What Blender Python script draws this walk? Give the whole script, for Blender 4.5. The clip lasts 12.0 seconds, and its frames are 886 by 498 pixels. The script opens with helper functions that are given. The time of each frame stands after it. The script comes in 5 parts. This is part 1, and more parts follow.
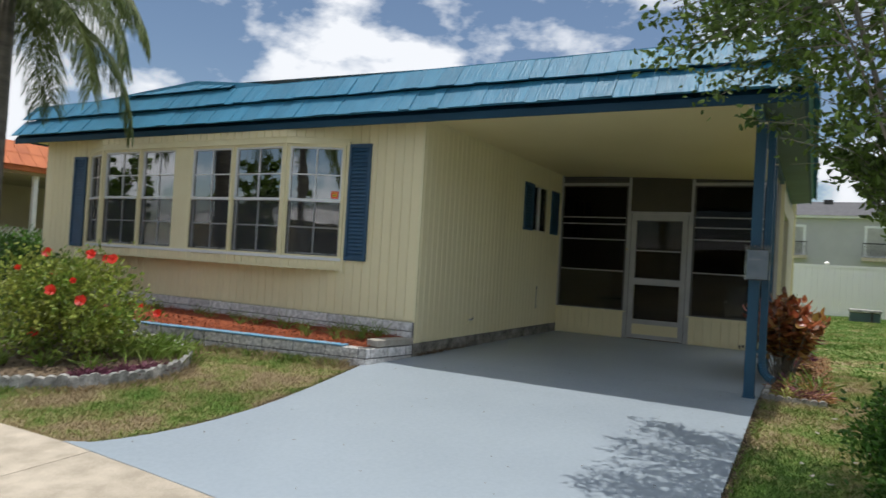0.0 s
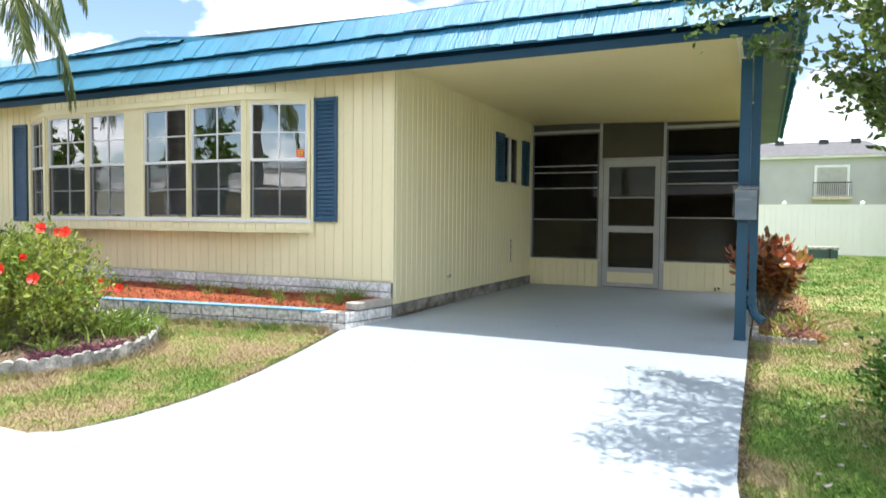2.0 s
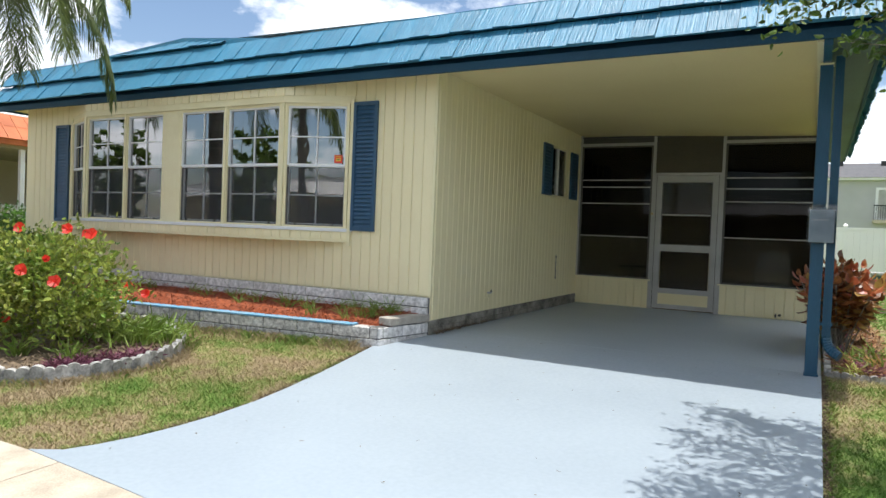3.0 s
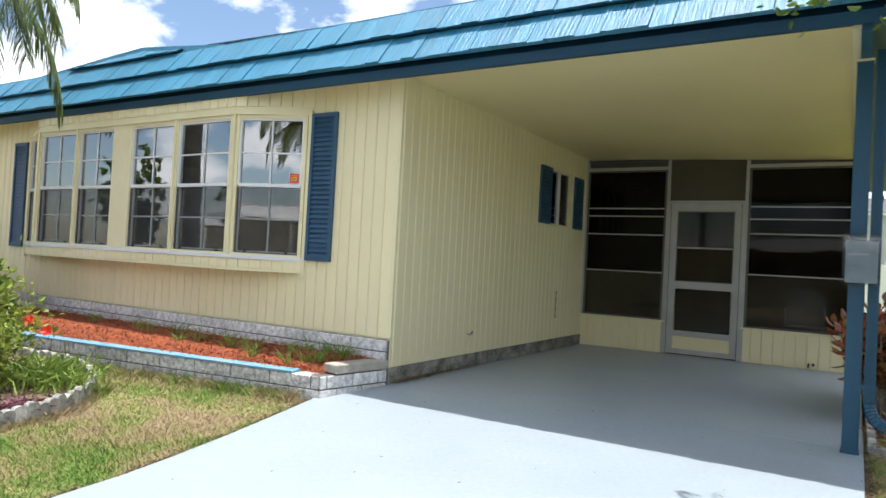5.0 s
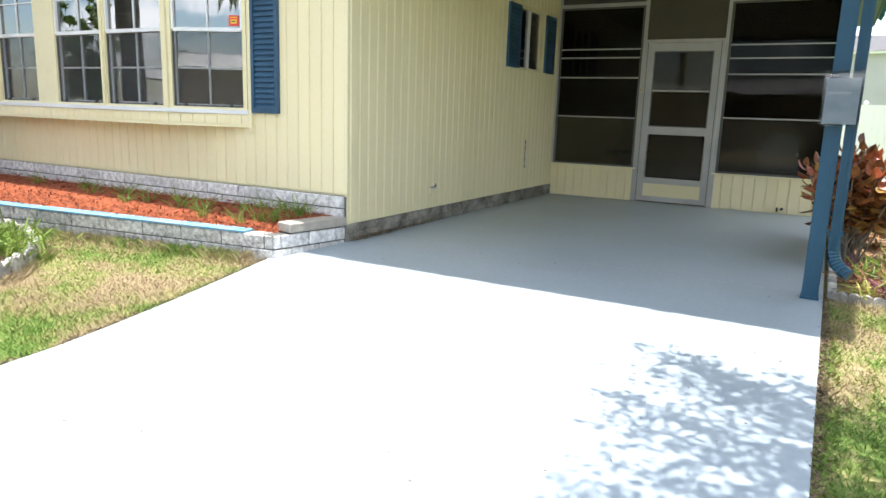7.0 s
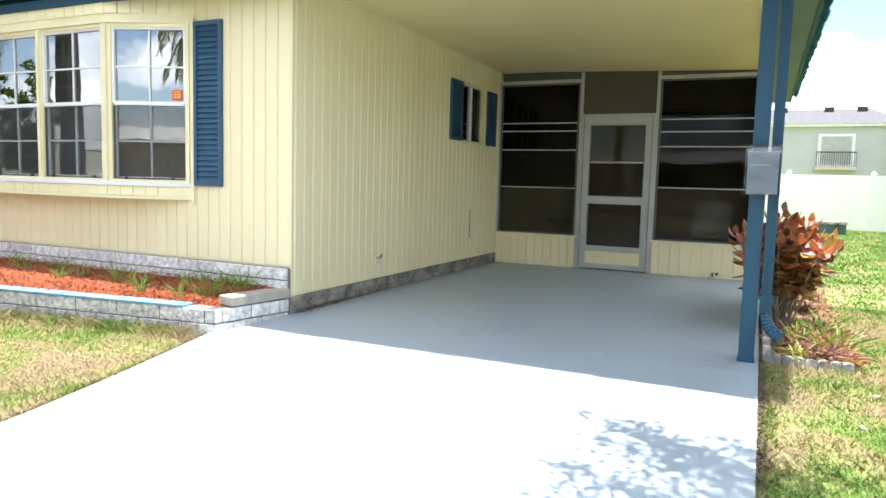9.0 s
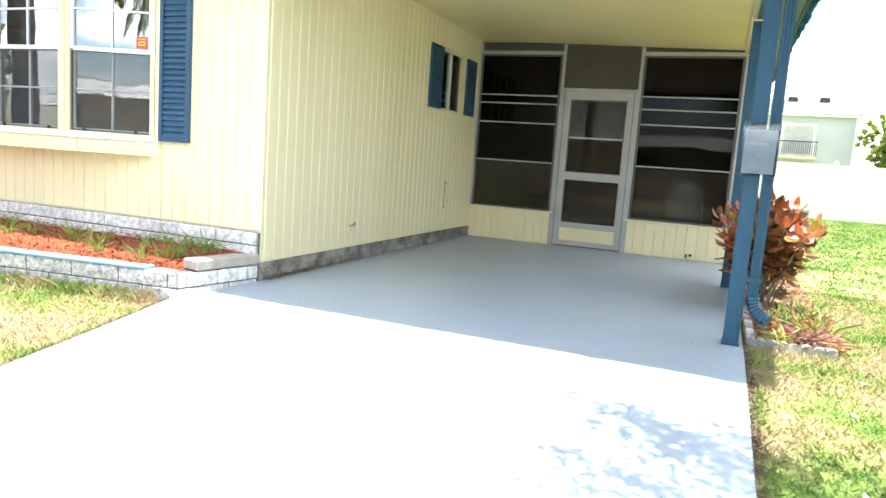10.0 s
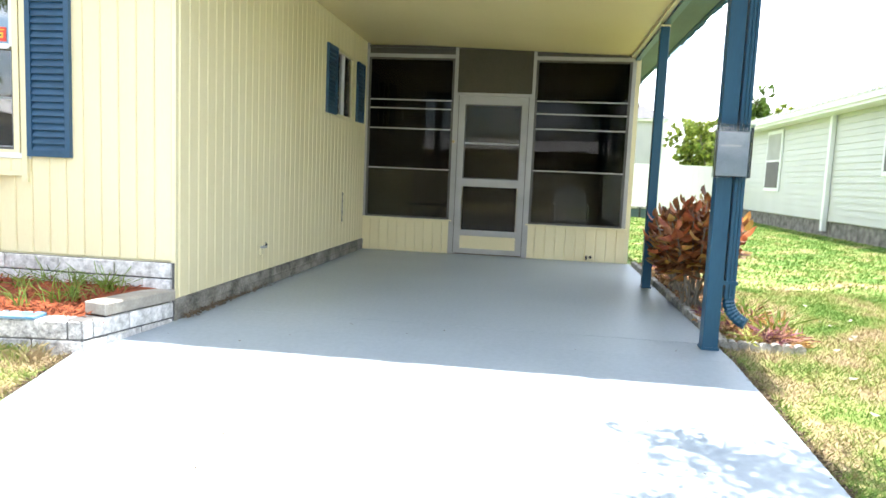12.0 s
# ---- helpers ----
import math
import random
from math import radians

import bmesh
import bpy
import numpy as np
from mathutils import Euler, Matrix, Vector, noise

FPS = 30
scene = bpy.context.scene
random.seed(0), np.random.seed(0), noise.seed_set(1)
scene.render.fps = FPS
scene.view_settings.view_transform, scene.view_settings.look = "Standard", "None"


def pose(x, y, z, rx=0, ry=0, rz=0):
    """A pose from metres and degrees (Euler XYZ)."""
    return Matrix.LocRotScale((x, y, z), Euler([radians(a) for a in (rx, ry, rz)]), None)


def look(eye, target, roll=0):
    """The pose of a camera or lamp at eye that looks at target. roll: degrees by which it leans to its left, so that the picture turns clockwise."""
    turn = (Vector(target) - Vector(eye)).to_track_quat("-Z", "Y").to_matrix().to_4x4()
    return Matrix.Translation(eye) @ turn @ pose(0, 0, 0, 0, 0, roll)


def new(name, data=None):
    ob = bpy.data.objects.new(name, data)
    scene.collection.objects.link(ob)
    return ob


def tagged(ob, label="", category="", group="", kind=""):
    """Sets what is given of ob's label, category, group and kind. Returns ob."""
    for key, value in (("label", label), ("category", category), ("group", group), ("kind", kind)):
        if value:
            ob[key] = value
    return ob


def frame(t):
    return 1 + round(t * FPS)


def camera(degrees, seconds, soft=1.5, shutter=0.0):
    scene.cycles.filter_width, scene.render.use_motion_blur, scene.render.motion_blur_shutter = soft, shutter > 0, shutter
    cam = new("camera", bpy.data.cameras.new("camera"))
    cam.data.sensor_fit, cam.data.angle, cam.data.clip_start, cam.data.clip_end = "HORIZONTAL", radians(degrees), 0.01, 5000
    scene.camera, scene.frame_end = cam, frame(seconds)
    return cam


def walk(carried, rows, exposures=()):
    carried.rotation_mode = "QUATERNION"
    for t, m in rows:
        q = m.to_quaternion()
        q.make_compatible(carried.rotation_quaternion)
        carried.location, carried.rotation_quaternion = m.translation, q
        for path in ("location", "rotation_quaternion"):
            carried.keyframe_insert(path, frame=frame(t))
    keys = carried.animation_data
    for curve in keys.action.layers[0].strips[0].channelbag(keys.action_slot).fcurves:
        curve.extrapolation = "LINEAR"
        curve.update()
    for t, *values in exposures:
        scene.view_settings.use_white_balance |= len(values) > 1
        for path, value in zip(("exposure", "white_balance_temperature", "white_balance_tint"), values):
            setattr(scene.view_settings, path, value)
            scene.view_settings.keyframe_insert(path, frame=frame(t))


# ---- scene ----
cam = camera(66.2, 12.0, 1.5, 0.4)
PATH = [
    (0, (0.836, -1.027, 1.089), (-0.125, 0.727, 1.125), 3.4),
    (0.5, (0.72, -1.008, 1.058), (-0.126, 0.804, 1.117), 2.1),
    (1, (0.665, -1.003, 1.049), (-0.18, 0.809, 1.023), 1.5),
    (1.5, (0.599, -1.001, 1.044), (-0.236, 0.809, 0.881), 2.3),
    (2, (0.518, -0.841, 1.056), (-0.332, 0.967, 0.973), 0.6),
    (2.5, (0.452, -0.677, 1.09), (-0.444, 1.111, 1.111), 2.3),
    (3, (0.346, -0.459, 1.057), (-0.616, 1.294, 1.007), 2.3),
    (4.8, (0.366, 0.588, 1.078), (-0.661, 2.303, 1.122), 1.7),
    (5, (0.353, 0.735, 1.083), (-0.689, 2.442, 1.122), 3.1),
    (5.5, (0.253, 0.986, 1.063), (-0.839, 2.661, 1.019), 2.4),
    (6, (0.301, 1.074, 1.073), (-0.788, 2.738, 0.86), 2.0),
    (6.5, (0.302, 1.07, 1.069), (-0.747, 2.75, 0.796), 0.9),
    (7, (0.344, 1.061, 1.083), (-0.608, 2.776, 0.691), 1.9),
    (9, (0.373, 1.064, 1.097), (-0.464, 2.871, 0.909), 1.6),
    (9.5, (0.326, 1.1, 1.078), (-0.453, 2.928, 0.852), 1.0),
    (10, (0.175, 1.21, 1.044), (-0.556, 3.054, 0.784), 4.1),
    (10.5, (-0.048, 1.378, 1.052), (-0.827, 3.198, 0.775), 0.5),
    (11, (-0.306, 1.499, 1.073), (-1.046, 3.337, 0.8), 2.6),
    (11.5, (-0.566, 1.565, 1.059), (-1.011, 3.495, 0.779), 1.5),
    (12, (-0.774, 1.457, 1.018), (-1.042, 3.427, 0.805), 2.5),
]
EXPOSURES = [(0.0, -0.65), (0.4, 0.25), (1.0, 0.62), (1.5, 0.55), (2.0, 0.68), (2.5, 0.63), (3.0, 0.05), (5.0, 0.33), (5.5, 0.28), (6.0, 0.28), (6.5, 0.53), (7.0, 0.92), (9.5, 1.28), (10.5, 1.9), (11.5, 1.9), (12.0, 1.44)]
walk(cam, [(t, look(eye, target, roll)) for t, eye, target, roll in PATH], EXPOSURES)

# ---- light and sky ----
SUN_TO = Vector((0.20, 0.07, 2.6)).normalized()
world = bpy.data.worlds.new("sky")
scene.world = world
world.use_nodes = True
wn, wl = world.node_tree.nodes, world.node_tree.links
wn.clear()
sky = wn.new("ShaderNodeTexSky")
sky.sky_type, sky.sun_disc = "NISHITA", False
sky.sun_elevation = math.asin(SUN_TO.z)
sky.sun_rotation = math.atan2(SUN_TO.x, SUN_TO.y)
sky.air_density, sky.dust_density, sky.ozone_density = 1.0, 0.6, 1.5
wc = wn.new("ShaderNodeTexCoord")
wm = wn.new("ShaderNodeMapping")
wm.inputs["Scale"].default_value = (1.6, 1.6, 3.0)
wm.inputs["Location"].default_value = (0.55, 0.3, 0.1)
wno = wn.new("ShaderNodeTexNoise")
wno.inputs["Scale"].default_value, wno.inputs["Detail"].default_value, wno.inputs["Roughness"].default_value = 3.4, 9, 0.56
wr = wn.new("ShaderNodeValToRGB")
wr.color_ramp.elements[0].position, wr.color_ramp.elements[1].position = 0.445, 0.56
wx = wn.new("ShaderNodeMixRGB")
wx.inputs["Color2"].default_value = (9.6, 9.9, 10.4, 1)
wb = wn.new("ShaderNodeBackground")
wb.inputs["Strength"].default_value = 0.15
wo = wn.new("ShaderNodeOutputWorld")
wl.new(wc.outputs["Generated"], wm.inputs["Vector"])
wl.new(wm.outputs["Vector"], wno.inputs["Vector"])
wl.new(wno.outputs["Fac"], wr.inputs["Fac"])
wl.new(wr.outputs["Color"], wx.inputs["Fac"])
wl.new(sky.outputs["Color"], wx.inputs["Color1"])
wl.new(wx.outputs["Color"], wb.inputs["Color"])
wl.new(wb.outputs["Background"], wo.inputs["Surface"])
sun_data = bpy.data.lights.new("sun", "SUN")
sun_data.energy, sun_data.angle, sun_data.color = 5.0, radians(0.53), (1.0, 0.965, 0.91)
sun = new("sun", sun_data)
sun.matrix_world = look(SUN_TO * 50, (0, 0, 0))


# ---- materials ----
def mat(name, a, b=None, rough=0.7, metal=0.0, scale=3.0, fine=60.0, bump=0.2, vary=0.1, stretch=(1, 1, 1), coat=0.0, thin=0.0):
    """A surface whose colour wanders between a and b in large stains and fine grain, each piece a little apart from the next."""
    m = bpy.data.materials.new(name)
    m.use_nodes = True
    n, l = m.node_tree.nodes, m.node_tree.links
    p = n["Principled BSDF"]
    b = b or tuple(c * 0.8 for c in a)
    geo = n.new("ShaderNodeNewGeometry")
    mp = n.new("ShaderNodeMapping")
    mp.inputs["Scale"].default_value = stretch
    l.new(geo.outputs["Position"], mp.inputs["Vector"])
    big, small = n.new("ShaderNodeTexNoise"), n.new("ShaderNodeTexNoise")
    big.inputs["Scale"].default_value, big.inputs["Detail"].default_value = scale, 5
    small.inputs["Scale"].default_value, small.inputs["Detail"].default_value = fine, 3
    for t in (big, small):
        l.new(mp.outputs["Vector"], t.inputs["Vector"])
    add = n.new("ShaderNodeMath")
    add.operation = "MULTIPLY_ADD"
    l.new(small.outputs["Fac"], add.inputs[0])
    add.inputs[1].default_value = 0.5
    l.new(big.outputs["Fac"], add.inputs[2])
    ramp = n.new("ShaderNodeMapRange")
    ramp.inputs["From Min"].default_value, ramp.inputs["From Max"].default_value = 0.55, 0.95
    l.new(add.outputs[0], ramp.inputs["Value"])
    mix = n.new("ShaderNodeMixRGB")
    mix.inputs["Color1"].default_value, mix.inputs["Color2"].default_value = (*a, 1), (*b, 1)
    l.new(ramp.outputs["Result"], mix.inputs["Fac"])
    info = n.new("ShaderNodeObjectInfo")
    isl = n.new("ShaderNodeMath")
    isl.operation = "ADD"
    l.new(info.outputs["Random"], isl.inputs[0])
    l.new(geo.outputs["Random Per Island"], isl.inputs[1])
    fr = n.new("ShaderNodeMath")
    fr.operation = "FRACT"
    l.new(isl.outputs[0], fr.inputs[0])
    val = n.new("ShaderNodeMapRange")
    val.inputs["To Min"].default_value, val.inputs["To Max"].default_value = 1 - vary, 1 + vary
    l.new(fr.outputs[0], val.inputs["Value"])
    hsv = n.new("ShaderNodeHueSaturation")
    l.new(mix.outputs["Color"], hsv.inputs["Color"])
    l.new(val.outputs["Result"], hsv.inputs["Value"])
    l.new(hsv.outputs["Color"], p.inputs["Base Color"])
    rr = n.new("ShaderNodeMapRange")
    rr.inputs["To Min"].default_value, rr.inputs["To Max"].default_value = max(rough - 0.1, 0.03), min(rough + 0.1, 1)
    l.new(small.outputs["Fac"], rr.inputs["Value"])
    l.new(rr.outputs["Result"], p.inputs["Roughness"])
    p.inputs["Metallic"].default_value = metal
    p.inputs["Coat Weight"].default_value = coat
    if bump:
        bp = n.new("ShaderNodeBump")
        bp.inputs["Strength"].default_value, bp.inputs["Distance"].default_value = bump, 0.01
        l.new(add.outputs[0], bp.inputs["Height"])
        l.new(bp.outputs["Normal"], p.inputs["Normal"])
    if thin:
        out = n["Material Output"]
        tr = n.new("ShaderNodeBsdfTranslucent")
        l.new(hsv.outputs["Color"], tr.inputs["Color"])
        ms = n.new("ShaderNodeMixShader")
        ms.inputs["Fac"].default_value = thin
        l.new(p.outputs["BSDF"], ms.inputs[1])
        l.new(tr.outputs["BSDF"], ms.inputs[2])
        l.new(ms.outputs["Shader"], out.inputs["Surface"])
    return m


def glass(name, tint, ior=1.9, rough=0.0):
    m = bpy.data.materials.new(name)
    m.use_nodes = True
    n, l = m.node_tree.nodes, m.node_tree.links
    n.remove(n["Principled BSDF"])
    fres, tr, gl, ms = (n.new("ShaderNode" + k) for k in ("Fresnel", "BsdfTransparent", "BsdfGlossy", "MixShader"))
    fres.inputs["IOR"].default_value = ior
    tr.inputs["Color"].default_value = (*tint, 1)
    gl.inputs["Roughness"].default_value = rough
    no, bp = n.new("ShaderNodeTexNoise"), n.new("ShaderNodeBump")
    no.inputs["Scale"].default_value = 1.3
    bp.inputs["Strength"].default_value, bp.inputs["Distance"].default_value = 0.08, 0.02
    l.new(no.outputs["Fac"], bp.inputs["Height"])
    l.new(bp.outputs["Normal"], gl.inputs["Normal"])
    l.new(fres.outputs["Fac"], ms.inputs["Fac"])
    l.new(tr.outputs["BSDF"], ms.inputs[1])
    l.new(gl.outputs["BSDF"], ms.inputs[2])
    l.new(ms.outputs["Shader"], n["Material Output"].inputs["Surface"])
    return m


def mesh_screen(name, color, opacity):
    """Insect screen: too fine to show its threads, so part of the light passes and part is caught."""
    m = bpy.data.materials.new(name)
    m.use_nodes = True
    n, l = m.node_tree.nodes, m.node_tree.links
    p = n["Principled BSDF"]
    p.inputs["Base Color"].default_value, p.inputs["Roughness"].default_value = (*color, 1), 0.8
    tr, ms = n.new("ShaderNodeBsdfTransparent"), n.new("ShaderNodeMixShader")
    ms.inputs["Fac"].default_value = opacity
    l.new(tr.outputs["BSDF"], ms.inputs[1])
    l.new(p.outputs["BSDF"], ms.inputs[2])
    l.new(ms.outputs["Shader"], n["Material Output"].inputs["Surface"])
    return m


M_SIDING = mat("cream_siding_paint", (0.85, 0.765, 0.50), (0.80, 0.71, 0.445), 0.5, scale=1.5, fine=90, bump=0.05, vary=0.02, stretch=(1, 1, 0.25))
M_TRIM = mat("cream_trim_paint", (0.83, 0.76, 0.50), (0.77, 0.69, 0.43), 0.45, bump=0.04, vary=0.02)
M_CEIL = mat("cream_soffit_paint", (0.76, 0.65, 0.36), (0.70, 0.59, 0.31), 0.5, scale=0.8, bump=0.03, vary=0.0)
M_TILE = mat("teal_roof_paint", (0.045, 0.235, 0.375), (0.026, 0.165, 0.28), 0.46, scale=45, fine=130, bump=1.0, vary=0.10, stretch=(1, 0.05, 0.04))
M_FASCIA = mat("dark_blue_fascia", (0.003, 0.055, 0.105), (0.003, 0.042, 0.082), 0.7, scale=2, bump=0.1, vary=0.0)
M_POST = mat("blue_post_paint", (0.018, 0.090, 0.160), (0.013, 0.068, 0.125), 0.4, scale=6, fine=80, bump=0.15, vary=0.03, stretch=(1, 1, 0.2))
M_SHUT = mat("blue_shutter_vinyl", (0.028, 0.088, 0.165), (0.020, 0.068, 0.128), 0.45, scale=8, bump=0.1, vary=0.04)
M_DRIVE = mat("blue_grey_floor_paint", (0.35, 0.41, 0.46), (0.31, 0.365, 0.415), 0.4, scale=0.9, fine=35, bump=0.05, vary=0.0)
M_WALK = mat("tan_concrete", (0.56, 0.49, 0.39), (0.36, 0.31, 0.24), 0.85, scale=6, fine=110, bump=0.4, vary=0.04)
M_ROAD = mat("asphalt", (0.07, 0.07, 0.07), (0.04, 0.04, 0.042), 0.9, scale=3, fine=150, bump=0.5, vary=0.0)
M_BLOCK = mat("grey_split_block", (0.82, 0.80, 0.79), (0.42, 0.41, 0.40), 0.9, scale=22, fine=60, bump=0.8, vary=0.12)
M_PBLOCK = mat("mottled_planter_block", (0.74, 0.72, 0.69), (0.24, 0.23, 0.22), 0.9, scale=24, fine=80, bump=1.0, vary=0.14)
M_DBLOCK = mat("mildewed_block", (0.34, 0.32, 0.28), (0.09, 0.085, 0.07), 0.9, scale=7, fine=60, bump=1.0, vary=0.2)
M_MORTAR = mat("mortar", (0.16, 0.155, 0.15), (0.10, 0.10, 0.10), 0.95, bump=0.4)
M_BLUECAP = mat("light_blue_cap_paint", (0.10, 0.33, 0.55), (0.25, 0.36, 0.44), 0.6, scale=6, fine=30, bump=0.3, vary=0.1)
M_CAP = mat("pale_cap_stone", (0.46, 0.43, 0.37), (0.34, 0.31, 0.27), 0.9, scale=8, bump=0.7, vary=0.06)
M_MULCH = mat("red_mulch", (0.35, 0.085, 0.027), (0.14, 0.036, 0.016), 0.95, scale=20, fine=90, bump=1.0, vary=0.45)
M_SOIL = mat("dark_soil", (0.10, 0.075, 0.05), (0.22, 0.16, 0.10), 0.95, scale=9, fine=60, bump=1.0, vary=0.3)
M_EDGE = mat("whitewashed_edging", (0.50, 0.49, 0.46), (0.18, 0.18, 0.17), 0.9, scale=12, fine=60, bump=0.8, vary=0.15)
M_ALU = mat("pale_aluminium", (0.47, 0.465, 0.455), (0.39, 0.385, 0.375), 0.45, scale=4, bump=0.05, vary=0.03)
M_WHITE = mat("white_vinyl", (0.78, 0.79, 0.80), (0.70, 0.71, 0.72), 0.4, scale=2, bump=0.03, vary=0.02)
M_BRONZE = mat("bronze_frame", (0.10, 0.095, 0.09), (0.07, 0.065, 0.06), 0.5, bump=0.05, vary=0.02)
M_PANEL = mat("taupe_panel", (0.085, 0.075, 0.052), (0.070, 0.062, 0.044), 0.8, bump=0.05, vary=0.0)
M_GREYSOFFIT = mat("grey_green_soffit", (0.07, 0.125, 0.135), (0.05, 0.09, 0.10), 0.6, scale=2, bump=0.05)
M_ROOM = mat("dim_room_wall", (0.60, 0.54, 0.42), (0.54, 0.48, 0.37), 0.8, scale=1, bump=0.05)
M_ROOMFLOOR = mat("brown_carpet", (0.22, 0.17, 0.12), (0.16, 0.12, 0.08), 0.95, bump=0.2)
M_CURTAIN = mat("white_blind", (0.62, 0.62, 0.60), (0.52, 0.52, 0.50), 0.8, bump=0.0, vary=0.04, thin=0.4)
M_GLASS = glass("window_glass", (0.36, 0.38, 0.38), 4.6)
M_PORCHGLASS = glass("smoked_vinyl_pane", (0.60, 0.60, 0.58), 1.24, 0.02)
M_TINT = glass("dark_vinyl_pane", (0.16, 0.155, 0.15), 1.26, 0.02)
M_SCREEN = mesh_screen("dark_insect_screen", (0.06, 0.058, 0.056), 0.32)
M_WINSCREEN = mesh_screen("grey_insect_screen", (0.07, 0.075, 0.08), 0.22)
M_BARK = mat("grey_bark", (0.30, 0.27, 0.23), (0.17, 0.15, 0.12), 0.9, scale=9, fine=50, bump=0.8, vary=0.0)
M_PALMBARK = mat("palm_bark", (0.20, 0.18, 0.15), (0.11, 0.10, 0.085), 0.9, scale=3, fine=30, bump=0.8, vary=0.0, stretch=(1, 1, 6))
# Darker hedge leaf for the house-end shrubs, shade put into the green.
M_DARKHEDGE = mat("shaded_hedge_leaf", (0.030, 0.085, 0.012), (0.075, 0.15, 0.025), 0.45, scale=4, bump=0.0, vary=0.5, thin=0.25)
M_LEAF = mat("dark_green_leaf", (0.06, 0.12, 0.021), (0.16, 0.235, 0.045), 0.45, scale=3, fine=20, bump=0.0, vary=0.5, thin=0.35)
M_PALM = mat("palm_frond", (0.075, 0.125, 0.030), (0.19, 0.23, 0.075), 0.5, scale=2, bump=0.0, vary=0.4, thin=0.3)
M_HIB = mat("hibiscus_leaf", (0.11, 0.215, 0.028), (0.40, 0.42, 0.09), 0.5, scale=4, bump=0.0, vary=0.5, thin=0.35)
M_HEDGE = mat("hedge_leaf", (0.05, 0.15, 0.016), (0.12, 0.24, 0.032), 0.5, scale=4, bump=0.0, vary=0.5, thin=0.3)
M_RED = mat("red_petal", (0.88, 0.07, 0.035), (0.78, 0.04, 0.03), 0.5, bump=0.0, vary=0.15, thin=0.4)
M_PURPLE = mat("purple_leaf", (0.14, 0.035, 0.075), (0.23, 0.09, 0.12), 0.6, scale=9, bump=0.0, vary=0.5, thin=0.2)
M_CROTON = mat("croton_leaf", (0.11, 0.05, 0.022), (0.38, 0.14, 0.05), 0.4, scale=14, fine=25, bump=0.1, vary=0.55, thin=0.25)
M_CROTON2 = mat("croton_yellow_leaf", (0.52, 0.36, 0.10), (0.38, 0.15, 0.05), 0.4, scale=14, fine=40, bump=0.1, vary=0.25, thin=0.25)
M_CROTON3 = mat("young_croton_leaf", (0.30, 0.055, 0.03), (0.48, 0.17, 0.07), 0.4, scale=14, fine=30, bump=0.1, vary=0.3, thin=0.25)
M_PINK = mat("pink_ground_plant", (0.42, 0.17, 0.15), (0.50, 0.33, 0.24), 0.7, scale=8, bump=0.0, vary=0.4, thin=0.2)
M_LIME = mat("yellow_green_leaf", (0.30, 0.36, 0.07), (0.42, 0.40, 0.12), 0.6, scale=8, bump=0.0, vary=0.4, thin=0.25)
M_DRY = mat("bronze_ground_plant", (0.30, 0.13, 0.07), (0.34, 0.24, 0.10), 0.7, scale=8, bump=0.0, vary=0.5, thin=0.2)
M_BLADE = mat("flax_blade", (0.14, 0.25, 0.03), (0.26, 0.33, 0.08), 0.5, scale=6, bump=0.0, vary=0.35, thin=0.3)
M_ORANGE = mat("orange_roof_tile", (0.56, 0.17, 0.06), (0.44, 0.12, 0.045), 0.7, scale=3, bump=0.3, vary=0.1)
M_GREYWALL = mat("grey_stucco", (0.44, 0.44, 0.455), (0.40, 0.40, 0.415), 0.9, scale=1, fine=20, bump=0.2, vary=0.0)
M_GREYROOF = mat("grey_shingle", (0.13, 0.13, 0.137), (0.09, 0.09, 0.095), 0.9, scale=3, fine=12, bump=0.4, vary=0.1)
M_GREENSIDING = mat("pale_green_siding", (0.53, 0.54, 0.51), (0.48, 0.49, 0.46), 0.5, scale=1, bump=0.03, vary=0.02)
M_FENCE = mat("white_fence_vinyl", (0.90, 0.88, 0.89), (0.86, 0.84, 0.85), 0.4, scale=1, bump=0.02, vary=0.01)
M_METALROOF = mat("white_metal_roof", (0.72, 0.72, 0.71), (0.62, 0.62, 0.61), 0.4, scale=1, bump=0.05, vary=0.02)
M_SHED = mat("beige_wall", (0.42, 0.37, 0.29), (0.36, 0.31, 0.24), 0.8, scale=1, bump=0.1)
M_BLACK = mat("black_metal", (0.02, 0.02, 0.02), (0.03, 0.03, 0.03), 0.5, bump=0.0)
M_CLEAR = glass("clear_plastic", (0.93, 0.95, 0.97), 1.5, 0.08)
M_PAPER = mat("faded_paper", (0.60, 0.66, 0.71), (0.42, 0.49, 0.56), 0.8, scale=12, bump=0.02)
M_STICKER = mat("red_sticker", (0.72, 0.06, 0.03), (0.66, 0.05, 0.03), 0.4, bump=0.0)
M_YELLOW = mat("yellow_ink", (0.85, 0.55, 0.05), (0.8, 0.5, 0.05), 0.4, bump=0.0)
M_BRASS = mat("worn_brass", (0.55, 0.42, 0.20), (0.40, 0.30, 0.15), 0.35, metal=1.0, bump=0.05)
M_CHAIR = mat("white_plastic", (0.72, 0.72, 0.70), (0.66, 0.66, 0.64), 0.4, bump=0.02)


